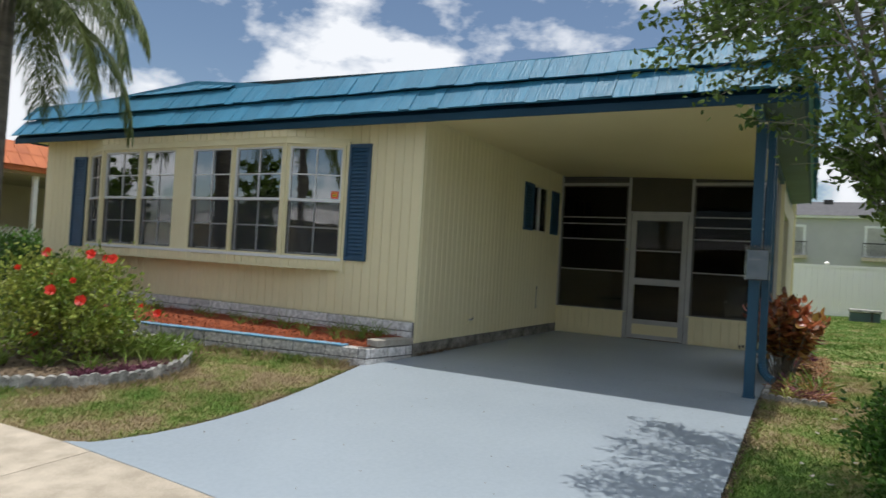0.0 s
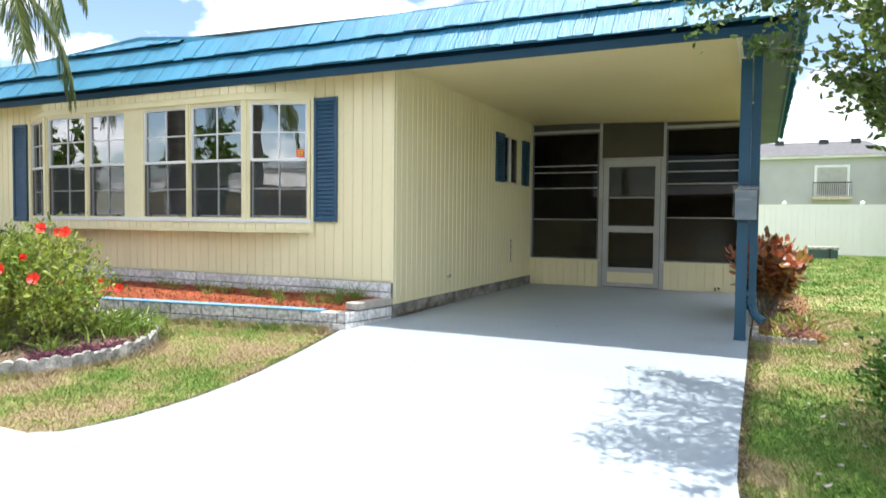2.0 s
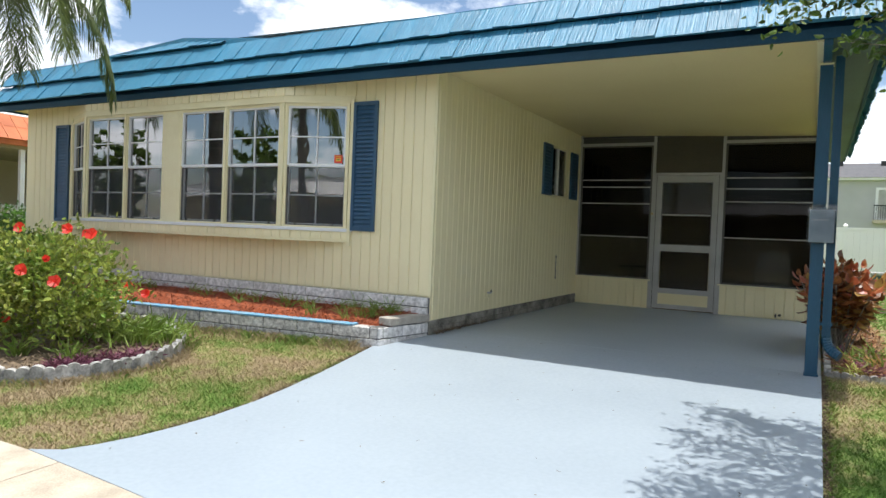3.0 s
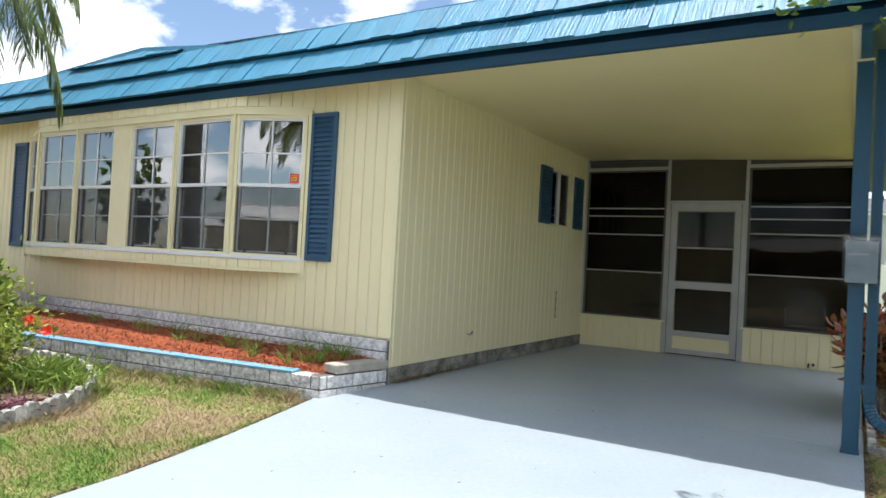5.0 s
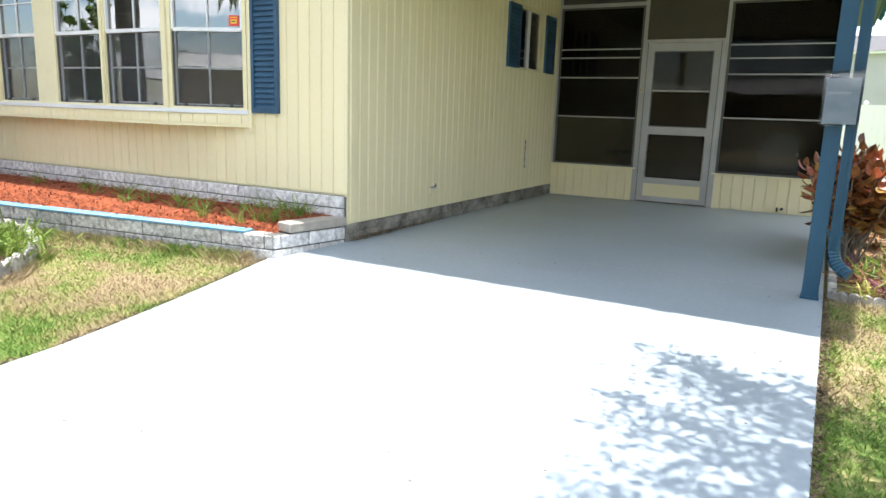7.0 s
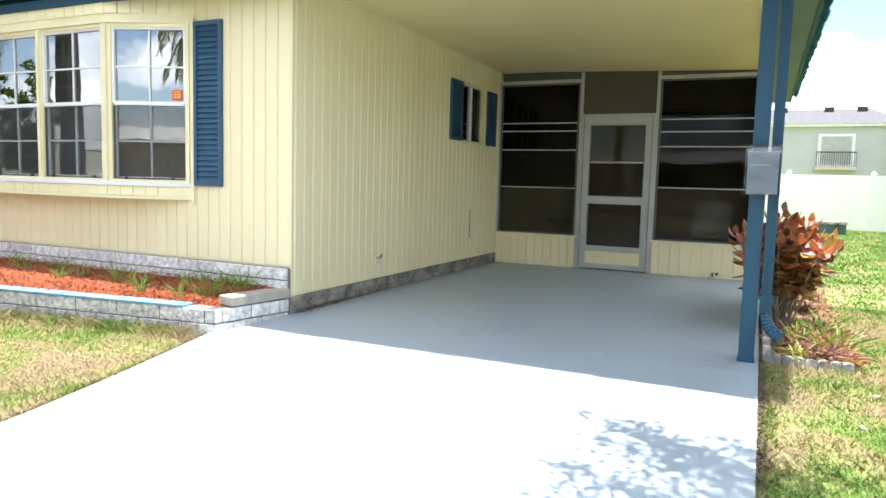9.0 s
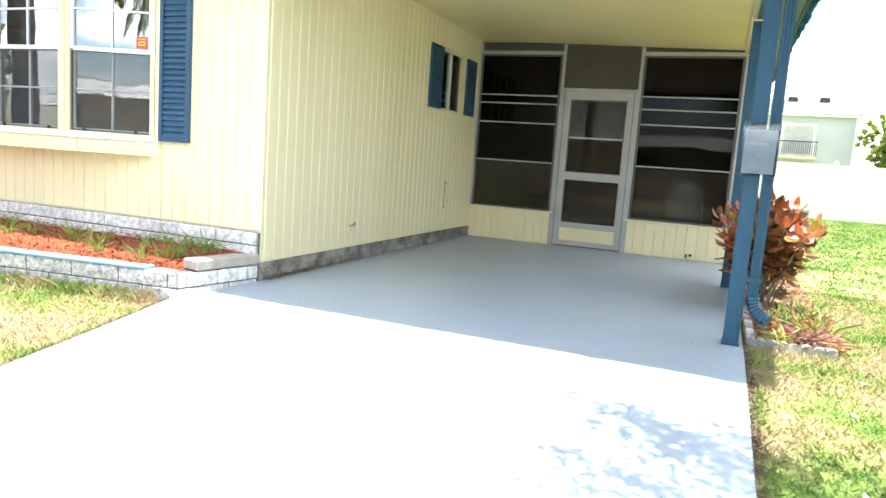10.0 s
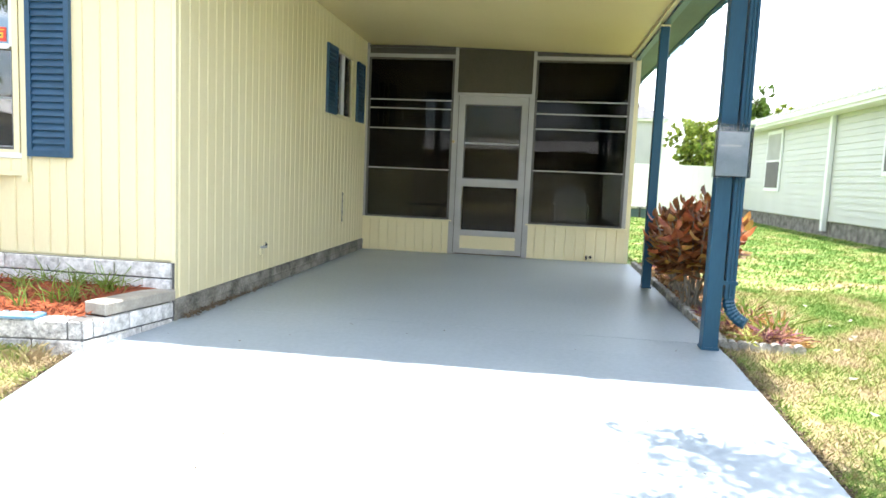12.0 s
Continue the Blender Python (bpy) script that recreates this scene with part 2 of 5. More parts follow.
def grass_material():
    """Patchy lawn: green, worn to straw in places; the sheet and the blades share it."""
    m = bpy.data.materials.new("patchy_lawn")
    m.use_nodes = True
    n, l = m.node_tree.nodes, m.node_tree.links
    p = n["Principled BSDF"]
    geo = n.new("ShaderNodeNewGeometry")
    a, b = n.new("ShaderNodeTexNoise"), n.new("ShaderNodeTexNoise")
    a.inputs["Scale"].default_value, a.inputs["Detail"].default_value = 1.9, 6
    b.inputs["Scale"].default_value, b.inputs["Detail"].default_value = 26, 4
    for t in (a, b):
        l.new(geo.outputs["Position"], t.inputs["Vector"])
    s = n.new("ShaderNodeMath")
    s.operation = "MULTIPLY_ADD"
    l.new(b.outputs["Fac"], s.inputs[0])
    s.inputs[1].default_value = 0.35
    l.new(a.outputs["Fac"], s.inputs[2])
    s2 = n.new("ShaderNodeMath")
    s2.operation = "MULTIPLY_ADD"
    l.new(geo.outputs["Random Per Island"], s2.inputs[0])
    s2.inputs[1].default_value = 0.16
    l.new(s.outputs[0], s2.inputs[2])
    r = n.new("ShaderNodeValToRGB")
    e = r.color_ramp.elements
    e[0].position, e[0].color = 0.51, (0.085, 0.185, 0.020, 1)
    e[1].position, e[1].color = 0.67, (0.185, 0.27, 0.055, 1)
    for pos, col in ((0.745, (0.33, 0.31, 0.12, 1)), (0.84, (0.36, 0.28, 0.165, 1))):
        k = e.new(pos)
        k.color = col
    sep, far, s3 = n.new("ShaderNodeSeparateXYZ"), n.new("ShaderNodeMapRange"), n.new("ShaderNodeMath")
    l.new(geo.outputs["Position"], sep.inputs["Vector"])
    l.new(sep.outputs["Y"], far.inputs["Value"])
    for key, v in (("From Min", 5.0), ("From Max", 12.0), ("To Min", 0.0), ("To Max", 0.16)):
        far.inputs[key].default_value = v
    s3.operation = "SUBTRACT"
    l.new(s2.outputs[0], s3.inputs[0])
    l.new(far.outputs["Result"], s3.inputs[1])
    # Greener lawn under the shade tree, with part of its shade put in colour.
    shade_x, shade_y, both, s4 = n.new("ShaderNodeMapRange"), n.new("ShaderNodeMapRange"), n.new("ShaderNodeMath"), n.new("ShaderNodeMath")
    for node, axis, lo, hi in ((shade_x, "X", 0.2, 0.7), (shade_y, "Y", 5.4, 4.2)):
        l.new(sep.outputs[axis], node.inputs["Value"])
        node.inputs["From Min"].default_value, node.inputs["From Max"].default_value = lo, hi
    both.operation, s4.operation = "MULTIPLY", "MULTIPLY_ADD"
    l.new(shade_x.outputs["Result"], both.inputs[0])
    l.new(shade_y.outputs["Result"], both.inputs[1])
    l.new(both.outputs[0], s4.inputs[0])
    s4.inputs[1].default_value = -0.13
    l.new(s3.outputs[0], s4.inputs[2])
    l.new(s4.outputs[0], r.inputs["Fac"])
    l.new(r.outputs["Color"], p.inputs["Base Color"])
    p.inputs["Roughness"].default_value = 0.8
    bp = n.new("ShaderNodeBump")
    bp.inputs["Strength"].default_value, bp.inputs["Distance"].default_value = 0.7, 0.02
    l.new(b.outputs["Fac"], bp.inputs["Height"])
    l.new(bp.outputs["Normal"], p.inputs["Normal"])
    return m


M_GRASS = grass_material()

# ---- building helpers ----
BASE = {}


def thing(name, at, label, category, group="", kind=""):
    ob = new(name)
    ob.location = at
    BASE[ob.name] = Vector(at)
    return tagged(ob, label, category, group, kind)


def part(name, bm, material, parent=None, label="", smooth=False):
    """Links a bmesh, given in world places, as one mesh under a thing or a part."""
    me = bpy.data.meshes.new(name)
    off = BASE[parent.name] if parent else Vector((0, 0, 0))
    bmesh.ops.recalc_face_normals(bm, faces=bm.faces)
    bmesh.ops.translate(bm, vec=-off, verts=bm.verts)
    bm.to_mesh(me)
    bm.free()
    me.materials.append(material)
    if smooth:
        for f in me.polygons:
            f.use_smooth = True
    ob = new(name, me)
    ob.parent = parent
    BASE[ob.name] = off
    if label:
        ob["label"] = label
    return ob


def single(name, bm, material, label, category, kind="", smooth=False, group=""):
    ob = part(name, bm, material, None, "", smooth)
    return tagged(ob, label, category, group, kind)


def box(bm, x0, x1, y0, y1, z0, z1, bevel=0.0, turn=None):
    vs = [bm.verts.new((x, y, z)) for z in (z0, z1) for y in (y0, y1) for x in (x0, x1)]
    fs = [bm.faces.new([vs[i] for i in f]) for f in ((0, 2, 3, 1), (4, 5, 7, 6), (0, 1, 5, 4), (1, 3, 7, 5), (3, 2, 6, 7), (2, 0, 4, 6))]
    if bevel:
        es = list({e for f in fs for e in f.edges})
        out = bmesh.ops.bevel(bm, geom=es, offset=bevel, segments=1, affect="EDGES")
        vs = list({v for f in out["faces"] for v in f.verts} | {v for v in vs if v.is_valid})
    if turn is not None:
        bmesh.ops.transform(bm, matrix=turn, verts=[v for v in vs if v.is_valid])
    return bm


def one(*a, **k):
    return box(bmesh.new(), *a, **k)


def prism(bm, pts, vec):
    """A solid from a flat outline pushed along vec."""
    a = [bm.verts.new(p) for p in pts]
    b = [bm.verts.new(Vector(p) + Vector(vec)) for p in pts]
    bm.faces.new(a)
    bm.faces.new(b[::-1])
    for i in range(len(a)):
        j = (i + 1) % len(a)
        bm.faces.new((a[i], b[i], b[j], a[j]))
    return bm


def tube(bm, pts, radii, n=8):
    """A round limb through pts."""
    rings = []
    for i, p in enumerate(pts):
        p = Vector(p)
        d = (Vector(pts[min(i + 1, len(pts) - 1)]) - Vector(pts[max(i - 1, 0)])).normalized()
        u = d.orthogonal().normalized()
        if rings:
            u = (rings[-1][1] - rings[-1][1].dot(d) * d).normalized()
        v = d.cross(u)
        r = radii[i]
        rings.append(([bm.verts.new(p + r * (math.cos(k * math.tau / n) * u + math.sin(k * math.tau / n) * v)) for k in range(n)], u))
    for (a, _), (b, _) in zip(rings, rings[1:]):
        for k in range(n):
            bm.faces.new((a[k], a[(k + 1) % n], b[(k + 1) % n], b[k]))
    bm.faces.new(rings[0][0][::-1])
    bm.faces.new(rings[-1][0])
    return bm


SHARED = {}


def piece(name, key, build, material, parent, m):
    """A piece that shares its mesh with alike ones; m is its pose in the world."""
    k = (name, key, material.name)
    if k not in SHARED:
        bm = build()
        bmesh.ops.recalc_face_normals(bm, faces=bm.faces)
        me = bpy.data.meshes.new(name)
        bm.to_mesh(me)
        bm.free()
        me.materials.append(material)
        SHARED[k] = me
    ob = new(name, SHARED[k])
    ob.parent = parent
    ob.matrix_basis = Matrix.Translation(-BASE[parent.name]) @ m
    return ob


def leaves_mesh(name, items, material, parent=None, fold=0.25):
    """Many small leaves joined: items are (place, along, side, length, width)."""
    vs, fs = [], []
    for p, a, s, ln, w in items:
        nrm = a.cross(s)
        i = len(vs)
        up, lo = p + a * ln * 0.72, p + a * ln * 0.28
        rise, e, g = nrm * w * fold, s * w * 0.36, s * w * 0.46
        vs += [tuple(p), tuple(lo + g + rise), tuple(up + e + rise), tuple(p + a * ln), tuple(up - e + rise), tuple(lo - g + rise)]
        fs += [(i, i + 1, i + 2, i + 3), (i, i + 3, i + 4, i + 5)]
    off = BASE[parent.name] if parent else Vector((0, 0, 0))
    arr = [(v[0] - off.x, v[1] - off.y, v[2] - off.z) for v in vs]
    me = bpy.data.meshes.new(name)
    me.from_pydata(arr, [], fs)
    me.materials.append(material)
    ob = new(name, me)
    ob.parent = parent
    BASE[ob.name] = off
    ob["kind"] = "stuff"
    return ob


def rnd_dir(r, up=0.0):
    v = Vector((r.gauss(0, 1), r.gauss(0, 1), r.gauss(0, 1) + up))
    return v.normalized() if v.length > 1e-6 else Vector((0, 0, 1))


def side_of(a, r):
    return a.cross(rnd_dir(r)).normalized()


def gz(y):
    """Height of the ground: level by the house, falling gently to the street."""
    return float(np.interp(y, [-0.4, 1.5, 4.0, 5.65], [-0.29, -0.20, -0.095, 0.0]))


def strip(rows, drop=0.1, lift=0.0):
    """A paved sheet from rows (y, left x, right x), with its edges turned down."""
    bm = bmesh.new()
    top = [(bm.verts.new((a, y, gz(y) + lift)), bm.verts.new((b, y, gz(y) + lift))) for y, a, b in rows]
    low = [(bm.verts.new((a, y, gz(y) + lift - drop)), bm.verts.new((b, y, gz(y) + lift - drop))) for y, a, b in rows]
    for i in range(len(rows) - 1):
        bm.faces.new((top[i][0], top[i][1], top[i + 1][1], top[i + 1][0]))
        bm.faces.new((low[i][0], top[i][0], top[i + 1][0], low[i + 1][0]))
        bm.faces.new((top[i][1], low[i][1], low[i + 1][1], top[i + 1][1]))
        bm.faces.new((low[i][1], low[i][0], low[i + 1][0], low[i + 1][1]))
    bm.faces.new((top[0][1], top[0][0], low[0][0], low[0][1]))
    bm.faces.new((top[-1][0], top[-1][1], low[-1][1], low[-1][0]))
    return bm


# ---- ground ----
def build_ground():
    bm = bmesh.new()
    ys = [-900, -60, -20, -6.5, -0.4, 0.7, 1.68, 3, 4.5, 6.2, 12, 20, 30, 60, 900]
    xs = [-900, -60, -20, -10, -3, 3, 10, 20, 60, 900]
    g = [[bm.verts.new((x, y, gz(y) - 0.035)) for x in xs] for y in ys]
    for j in range(len(ys) - 1):
        for i in range(len(xs) - 1):
            bm.faces.new((g[j][i], g[j][i + 1], g[j + 1][i + 1], g[j + 1][i]))
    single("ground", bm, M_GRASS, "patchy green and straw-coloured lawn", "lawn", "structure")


build_ground()
LEFT_EDGE = [(1.66, -3.30), (1.75, -3.14), (1.9, -3.06), (2.1, -2.99), (2.35, -2.945), (2.6, -2.925), (3.0, -2.94), (3.3, -2.98), (3.8, -3.07), (4.4, -3.19), (5.0, -3.31), (5.3, -3.24), (5.58, -3.16)]
RIGHT_EDGE = [(1.6, 0.72), (1.75, 0.62), (1.95, 0.545), (2.2, 0.475), (2.6, 0.44), (3.2, 0.43), (6.0, 0.43)]


def edge_x(table, y):
    return float(np.interp(y, [a for a, _ in table], [b for _, b in table]))


ys = sorted({y for y, _ in LEFT_EDGE + RIGHT_EDGE} | {3.6, 4.2, 4.8})
drive_rows = [(1.54, -1.75, 0.74), (1.60, -2.45, 0.72)] + [(y, edge_x(LEFT_EDGE, y), edge_x(RIGHT_EDGE, y)) for y in ys if 1.66 <= y < 5.6] + [(5.6, -3.10, 0.43), (6.015, -3.10, 0.43)]
single("driveway", strip(drive_rows), M_DRIVE, "blue-grey painted concrete driveway sloping to the street", "driveway", "structure")
single("carport_floor", strip([(6.022, -3.10, 0.43), (6.2, -3.10, 0.43), (10.4, -3.10, 0.43)]), M_DRIVE, "glossy blue-grey painted carport floor", "floor", "structure")


def build_sidewalk():
    root = thing("sidewalk", (0, 1.1, gz(1.1)), "tan broom-finished concrete sidewalk with cut joints", "sidewalk", kind="structure")
    for k in range(-8, 8):
        a, b = -2.99 + 1.5 * k, -2.99 + 1.5 * (k + 1) - 0.006
        part("slab", strip([(0.70, a, b), (1.13, a, b), (1.66, a, b)], lift=-0.004), M_WALK, root)


build_sidewalk()
single("road", strip([(-7.0, -60, 60), (-0.4, -60, 60), (0.694, -60, 60)], lift=-0.012), M_ROAD, "dark worn asphalt street", "road", "structure")

# ---- house shell ----
XW, YF, YP = -3.10, 5.60, 10.35
house = {}


def shell(name, label, *boxes, material=M_ROOM):
    bm = bmesh.new()
    for b in boxes:
        box(bm, *b)
    return single(name, bm, material, label, "wall", "structure")


wall_front = shell("wall_front", "cream front wall with grooved vertical siding", (-10.2, -9.12, YF, YF + 0.1, 0.0, 2.72), (-4.2, XW, YF, YF + 0.1, 0.0, 2.72), (-9.12, -4.2, YF, YF + 0.1, 0.0, 0.96), (-9.12, -4.2, YF, YF + 0.1, 2.5, 2.72), material=M_TRIM)
wall_side = shell("wall_side", "cream carport wall with grooved vertical siding", (XW - 0.1, XW, YF + 0.1, 8.98, 0.0, 2.74), (XW - 0.1, XW, 9.66, 16.0, 0.0, 2.74), (XW - 0.1, XW, 8.98, 9.66, 0.0, 1.66), (XW - 0.1, XW, 8.98, 9.66, 2.37, 2.74), material=M_TRIM)
wall_left = shell("wall_left", "cream far side wall of the house", (-10.3, -10.2, YF, 16.0, 0.0, 2.72), material=M_SIDING)
wall_back = shell("wall_back", "plain back wall of the house", (-10.3, 0.42, 16.0, 16.1, 0.0, 2.9), material=M_SIDING)
shell("wall_inner", "plain dim inner wall", (-10.2, XW - 0.1, 8.7, 8.76, 0.0, 2.7), (-5.0, -4.94, 8.76, 16.0, 0.0, 2.7))
shell("floor_inner", "dark carpeted inner floor", (-10.2, XW - 0.1, YF + 0.1, 16.0, 0.3, 0.36), material=M_ROOMFLOOR)
shell("ceiling_inner", "plain inner ceiling", (-10.2, XW - 0.1, YF + 0.1, 16.0, 2.74, 2.78))
for ob in (wall_front, wall_side):
    BASE[ob.name] = Vector((0, 0, 0))


def ceil_z(x):
    return 2.71 - 0.031 * (x - XW)


bm = prism(bmesh.new(), [(XW, 5.346, ceil_z(XW)), (0.30, 5.346, ceil_z(0.30)), (0.30, 5.346, ceil_z(0.3) + 0.04), (XW, 5.346, ceil_z(XW) + 0.04)], (0, 10.7, 0))
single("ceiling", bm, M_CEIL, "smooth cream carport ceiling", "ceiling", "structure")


def board():
    """A siding board 1 m high, as wide as the pitch, with eased edges that leave a groove."""
    b = bmesh.new()
    prism(b, [(0.003, 0, 0), (0.003, -0.005, 0), (0.009, -0.012, 0), (0.116, -0.012, 0), (0.122, -0.005, 0), (0.122, 0, 0)], (0, 0, 1))
    return b


def siding(parent, start, along, n, z0, z1, narrow=1.0):
    turn = 0 if along == "x" else 90
    for i in range(n):
        d = i * 0.125 * narrow
        p = (start[0] + d, start[1], z0) if along == "x" else (start[0], start[1] + d, z0)
        piece("siding_board", 0, board, M_SIDING, parent, Matrix.Translation(p) @ pose(0, 0, 0, 0, 0, turn) @ Matrix.Diagonal((narrow, 1, z1 - z0, 1)))


siding(wall_front, (-10.2, YF), "x", 8, 0.39, 2.7, 1.07)
siding(wall_front, (-4.12, YF), "x", 8, 0.39, 2.7)
siding(wall_front, (-9.12, YF), "x", 40, 0.39, 0.925)
siding(wall_side, (XW, YF + 0.02), "y", 27, 0.145, 2.715, 0.995)
siding(wall_side, (XW, 8.98), "y", 5, 0.145, 1.63, 1.088)
siding(wall_side, (XW, 8.98), "y", 5, 2.40, 2.71, 1.088)
siding(wall_side, (XW, 9.66), "y", 6, 0.145, 2.71, 0.92)
bm = one(XW - 0.024, XW + 0.004, YF - 0.016, YF + 0.02, 0.14, 2.7)
part("corner_trim", bm, M_TRIM, wall_side)


def block_piece(l, d, h):
    def build():
        b = bmesh.new()
        box(b, 0, l, -d, 0, 0, h, bevel=0.006)
        return b
    return build


def block_course(parent, a, b, z, h, d, material, offset, length=0.40):
    """A course of rough blocks between two ground places."""
    a, b = Vector((*a, 0)), Vector((*b, 0))
    total, way = (b - a).length, (b - a).normalized()
    ang = math.degrees(math.atan2(way.y, way.x))
    s = -offset
    r = random.Random(int(z * 100) + int(total * 10))
    while s < total - 0.02:
        e = min(s + length, total)
        st = max(s, 0)
        l = round(e - st - 0.008, 3)
        if l > 0.03:
            p = a + way * st
            piece("block", (l, d, h), block_piece(l, d, h - 0.009), material, parent, Matrix.Translation((p.x, p.y, z)) @ pose(0, 0, 0, 0, 0, ang) @ Matrix.Translation((0, r.uniform(-0.004, 0.003), 0)))
        s += length


foundation = thing("foundation", (-6.6, YF, 0), "grey split-face block foundation under the siding", "foundation", kind="structure")
part("mortar", one(-10.2, XW - 0.002, YF - 0.035, YF - 0.001, -0.12, 0.375), M_MORTAR, foundation)
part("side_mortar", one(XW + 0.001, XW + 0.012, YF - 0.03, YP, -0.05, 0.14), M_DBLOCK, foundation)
for k, z in enumerate((0.28, 0.175, 0.07, -0.035)):
    block_course(foundation, (-10.2, YF - 0.03), (XW, YF - 0.03), z, 0.105, 0.03, M_BLOCK, 0.2 * (k % 2) + 0.1)
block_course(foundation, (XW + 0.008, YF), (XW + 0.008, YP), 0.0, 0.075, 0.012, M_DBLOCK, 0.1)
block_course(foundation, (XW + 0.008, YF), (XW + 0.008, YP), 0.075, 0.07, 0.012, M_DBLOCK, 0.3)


# ---- bay window ----
BAY_Y, BX0, BX1 = 5.34, -8.41, -4.91
BZ0, BZ1, BZM = 1.05, 2.42, 1.735


def sash_window(name, a, b, label, curtain=True):
    """A double-hung window between two ground places on the bay: frame, two sashes, bars, panes, screen."""
    a, b = Vector((*a, 0)), Vector((*b, 0))
    w = (b - a).length
    ang = math.atan2((b - a).y, (b - a).x)
    t = Matrix.Translation(a) @ Matrix.Rotation(ang, 4, "Z")
    root = thing(name, (a + b) / 2 + Vector((0, 0, BZ0)), label, "window", kind="structure")

    def p(nm, m, *bs, bevel=0.0, label=""):
        bm = bmesh.new()
        for q in bs:
            box(bm, *q, bevel=bevel)
        bmesh.ops.transform(bm, matrix=t, verts=bm.verts)
        return part(nm, bm, m, root, label)

    fw = 0.035
    p("window_frame", M_TRIM, (0, fw, -0.03, 0.05, BZ0, BZ1), (w - fw, w, -0.03, 0.05, BZ0, BZ1), (fw, w - fw, -0.03, 0.05, BZ1 - 0.03, BZ1), (fw, w - fw, -0.03, 0.05, BZ0, BZ0 + 0.02), label="cream window frame")
    i0, i1 = fw, w - fw
    s = 0.022
    up = p("upper_sash", M_WHITE, (i0, i0 + s, -0.015, 0.01, BZM, BZ1 - 0.03), (i1 - s, i1, -0.015, 0.01, BZM, BZ1 - 0.03), (i0 + s, i1 - s, -0.015, 0.01, BZ1 - 0.05, BZ1 - 0.03), (i0 + s, i1 - s, -0.018, 0.01, BZM - 0.015, BZM + 0.018))
    zm = (BZM + BZ1 - 0.05) / 2
    mid = w / 2
    p("muntin", M_WHITE, (mid - 0.007, mid + 0.007, -0.002, 0.008, BZM + 0.018, BZ1 - 0.05), (i0 + s, mid - 0.007, -0.002, 0.008, zm - 0.007, zm + 0.007), (mid + 0.007, i1 - s, -0.002, 0.008, zm - 0.007, zm + 0.007))
    p("upper_pane", M_GLASS, (i0 + s, i1 - s, 0.010, 0.013, BZM + 0.018, BZ1 - 0.05))
    p("lower_sash", M_WHITE, (i0, i0 + s, 0.012, 0.035, BZ0 + 0.02, BZM - 0.015), (i1 - s, i1, 0.012, 0.035, BZ0 + 0.02, BZM - 0.015), (i0 + s, i1 - s, 0.012, 0.035, BZ0 + 0.02, BZ0 + 0.045))
    zl = (BZ0 + 0.045 + BZM - 0.015) / 2
    p("lower_muntin", M_WHITE, (mid - 0.007, mid + 0.007, 0.016, 0.026, BZ0 + 0.045, BZM - 0.015), (i0 + s, mid - 0.007, 0.016, 0.026, zl - 0.007, zl + 0.007), (mid + 0.007, i1 - s, 0.016, 0.026, zl - 0.007, zl + 0.007))
    p("lower_pane", M_GLASS, (i0 + s, i1 - s, 0.028, 0.031, BZ0 + 0.045, BZM - 0.015))
    p("insect_screen", M_WINSCREEN, (i0 + 0.004, i1 - 0.004, 0.004, 0.006, BZ0 + 0.03, BZM - 0.02), label="grey insect screen")
    p("screen_frame", M_BRONZE, (i0, i0 + 0.012, -0.008, 0.008, BZ0 + 0.022, BZM - 0.018), (i1 - 0.012, i1, -0.008, 0.008, BZ0 + 0.022, BZM - 0.018), (i0 + 0.012, i1 - 0.012, -0.008, 0.008, BZ0 + 0.022, BZ0 + 0.034), label="dark screen frame")
    for x in (i0 + 0.12, i1 - 0.12):
        p("screen_tab", M_BLACK, (x - 0.008, x + 0.008, -0.03, -0.008, BZ0 + 0.02, BZ0 + 0.045))
    if curtain:
        p("curtain", M_CURTAIN, (i0 - 0.02, i0 + 0.10, 0.12, 0.14, BZ0, BZ1), label="white sheer curtain edge")
    return root


win_label = "white double-hung window with grilles in the cream bay"
spans = [(-8.41, -7.59), (-7.59, -6.85), (-6.58, -5.79), (-5.79, -4.93)]
for i, (a, b) in enumerate(spans):
    sash_window("window_%d" % (i + 1), (a, BAY_Y), (b, BAY_Y), win_label)
sash_window("window_5", (-4.90, BAY_Y + 0.005), (-4.20, YF - 0.002), "angled end window of the bay with a red sticker on the glass")
sash_window("window_6", (-9.12, YF - 0.002), (-8.43, BAY_Y + 0.005), "narrow angled end window")

bay = thing("bay_frame", (-6.66, BAY_Y, 0.9), "cream projecting bay box with sill and grooved apron", "bay window", kind="structure")
out = [(-9.16, YF - 0.012), (-8.43, BAY_Y - 0.05), (-4.89, BAY_Y - 0.05), (-4.13, YF - 0.012)]
inn = [(-9.16, YF), (-4.13, YF)]


def bay_slab(name, z0, z1, grow, mat_):
    pts = [(out[0][0] - grow, out[0][1]), (out[1][0] - grow, out[1][1] - grow), (out[2][0] + grow, out[2][1] - grow), (out[3][0] + grow, out[3][1]), (inn[1][0] + grow, YF - 0.013), (inn[0][0] - grow, YF - 0.013)]
    bm = prism(bmesh.new(), [(x, y, z0) for x, y in (pts[0], pts[1], pts[2], pts[3])], (0, 0, z1 - z0))
    return part(name, bm, mat_, bay)


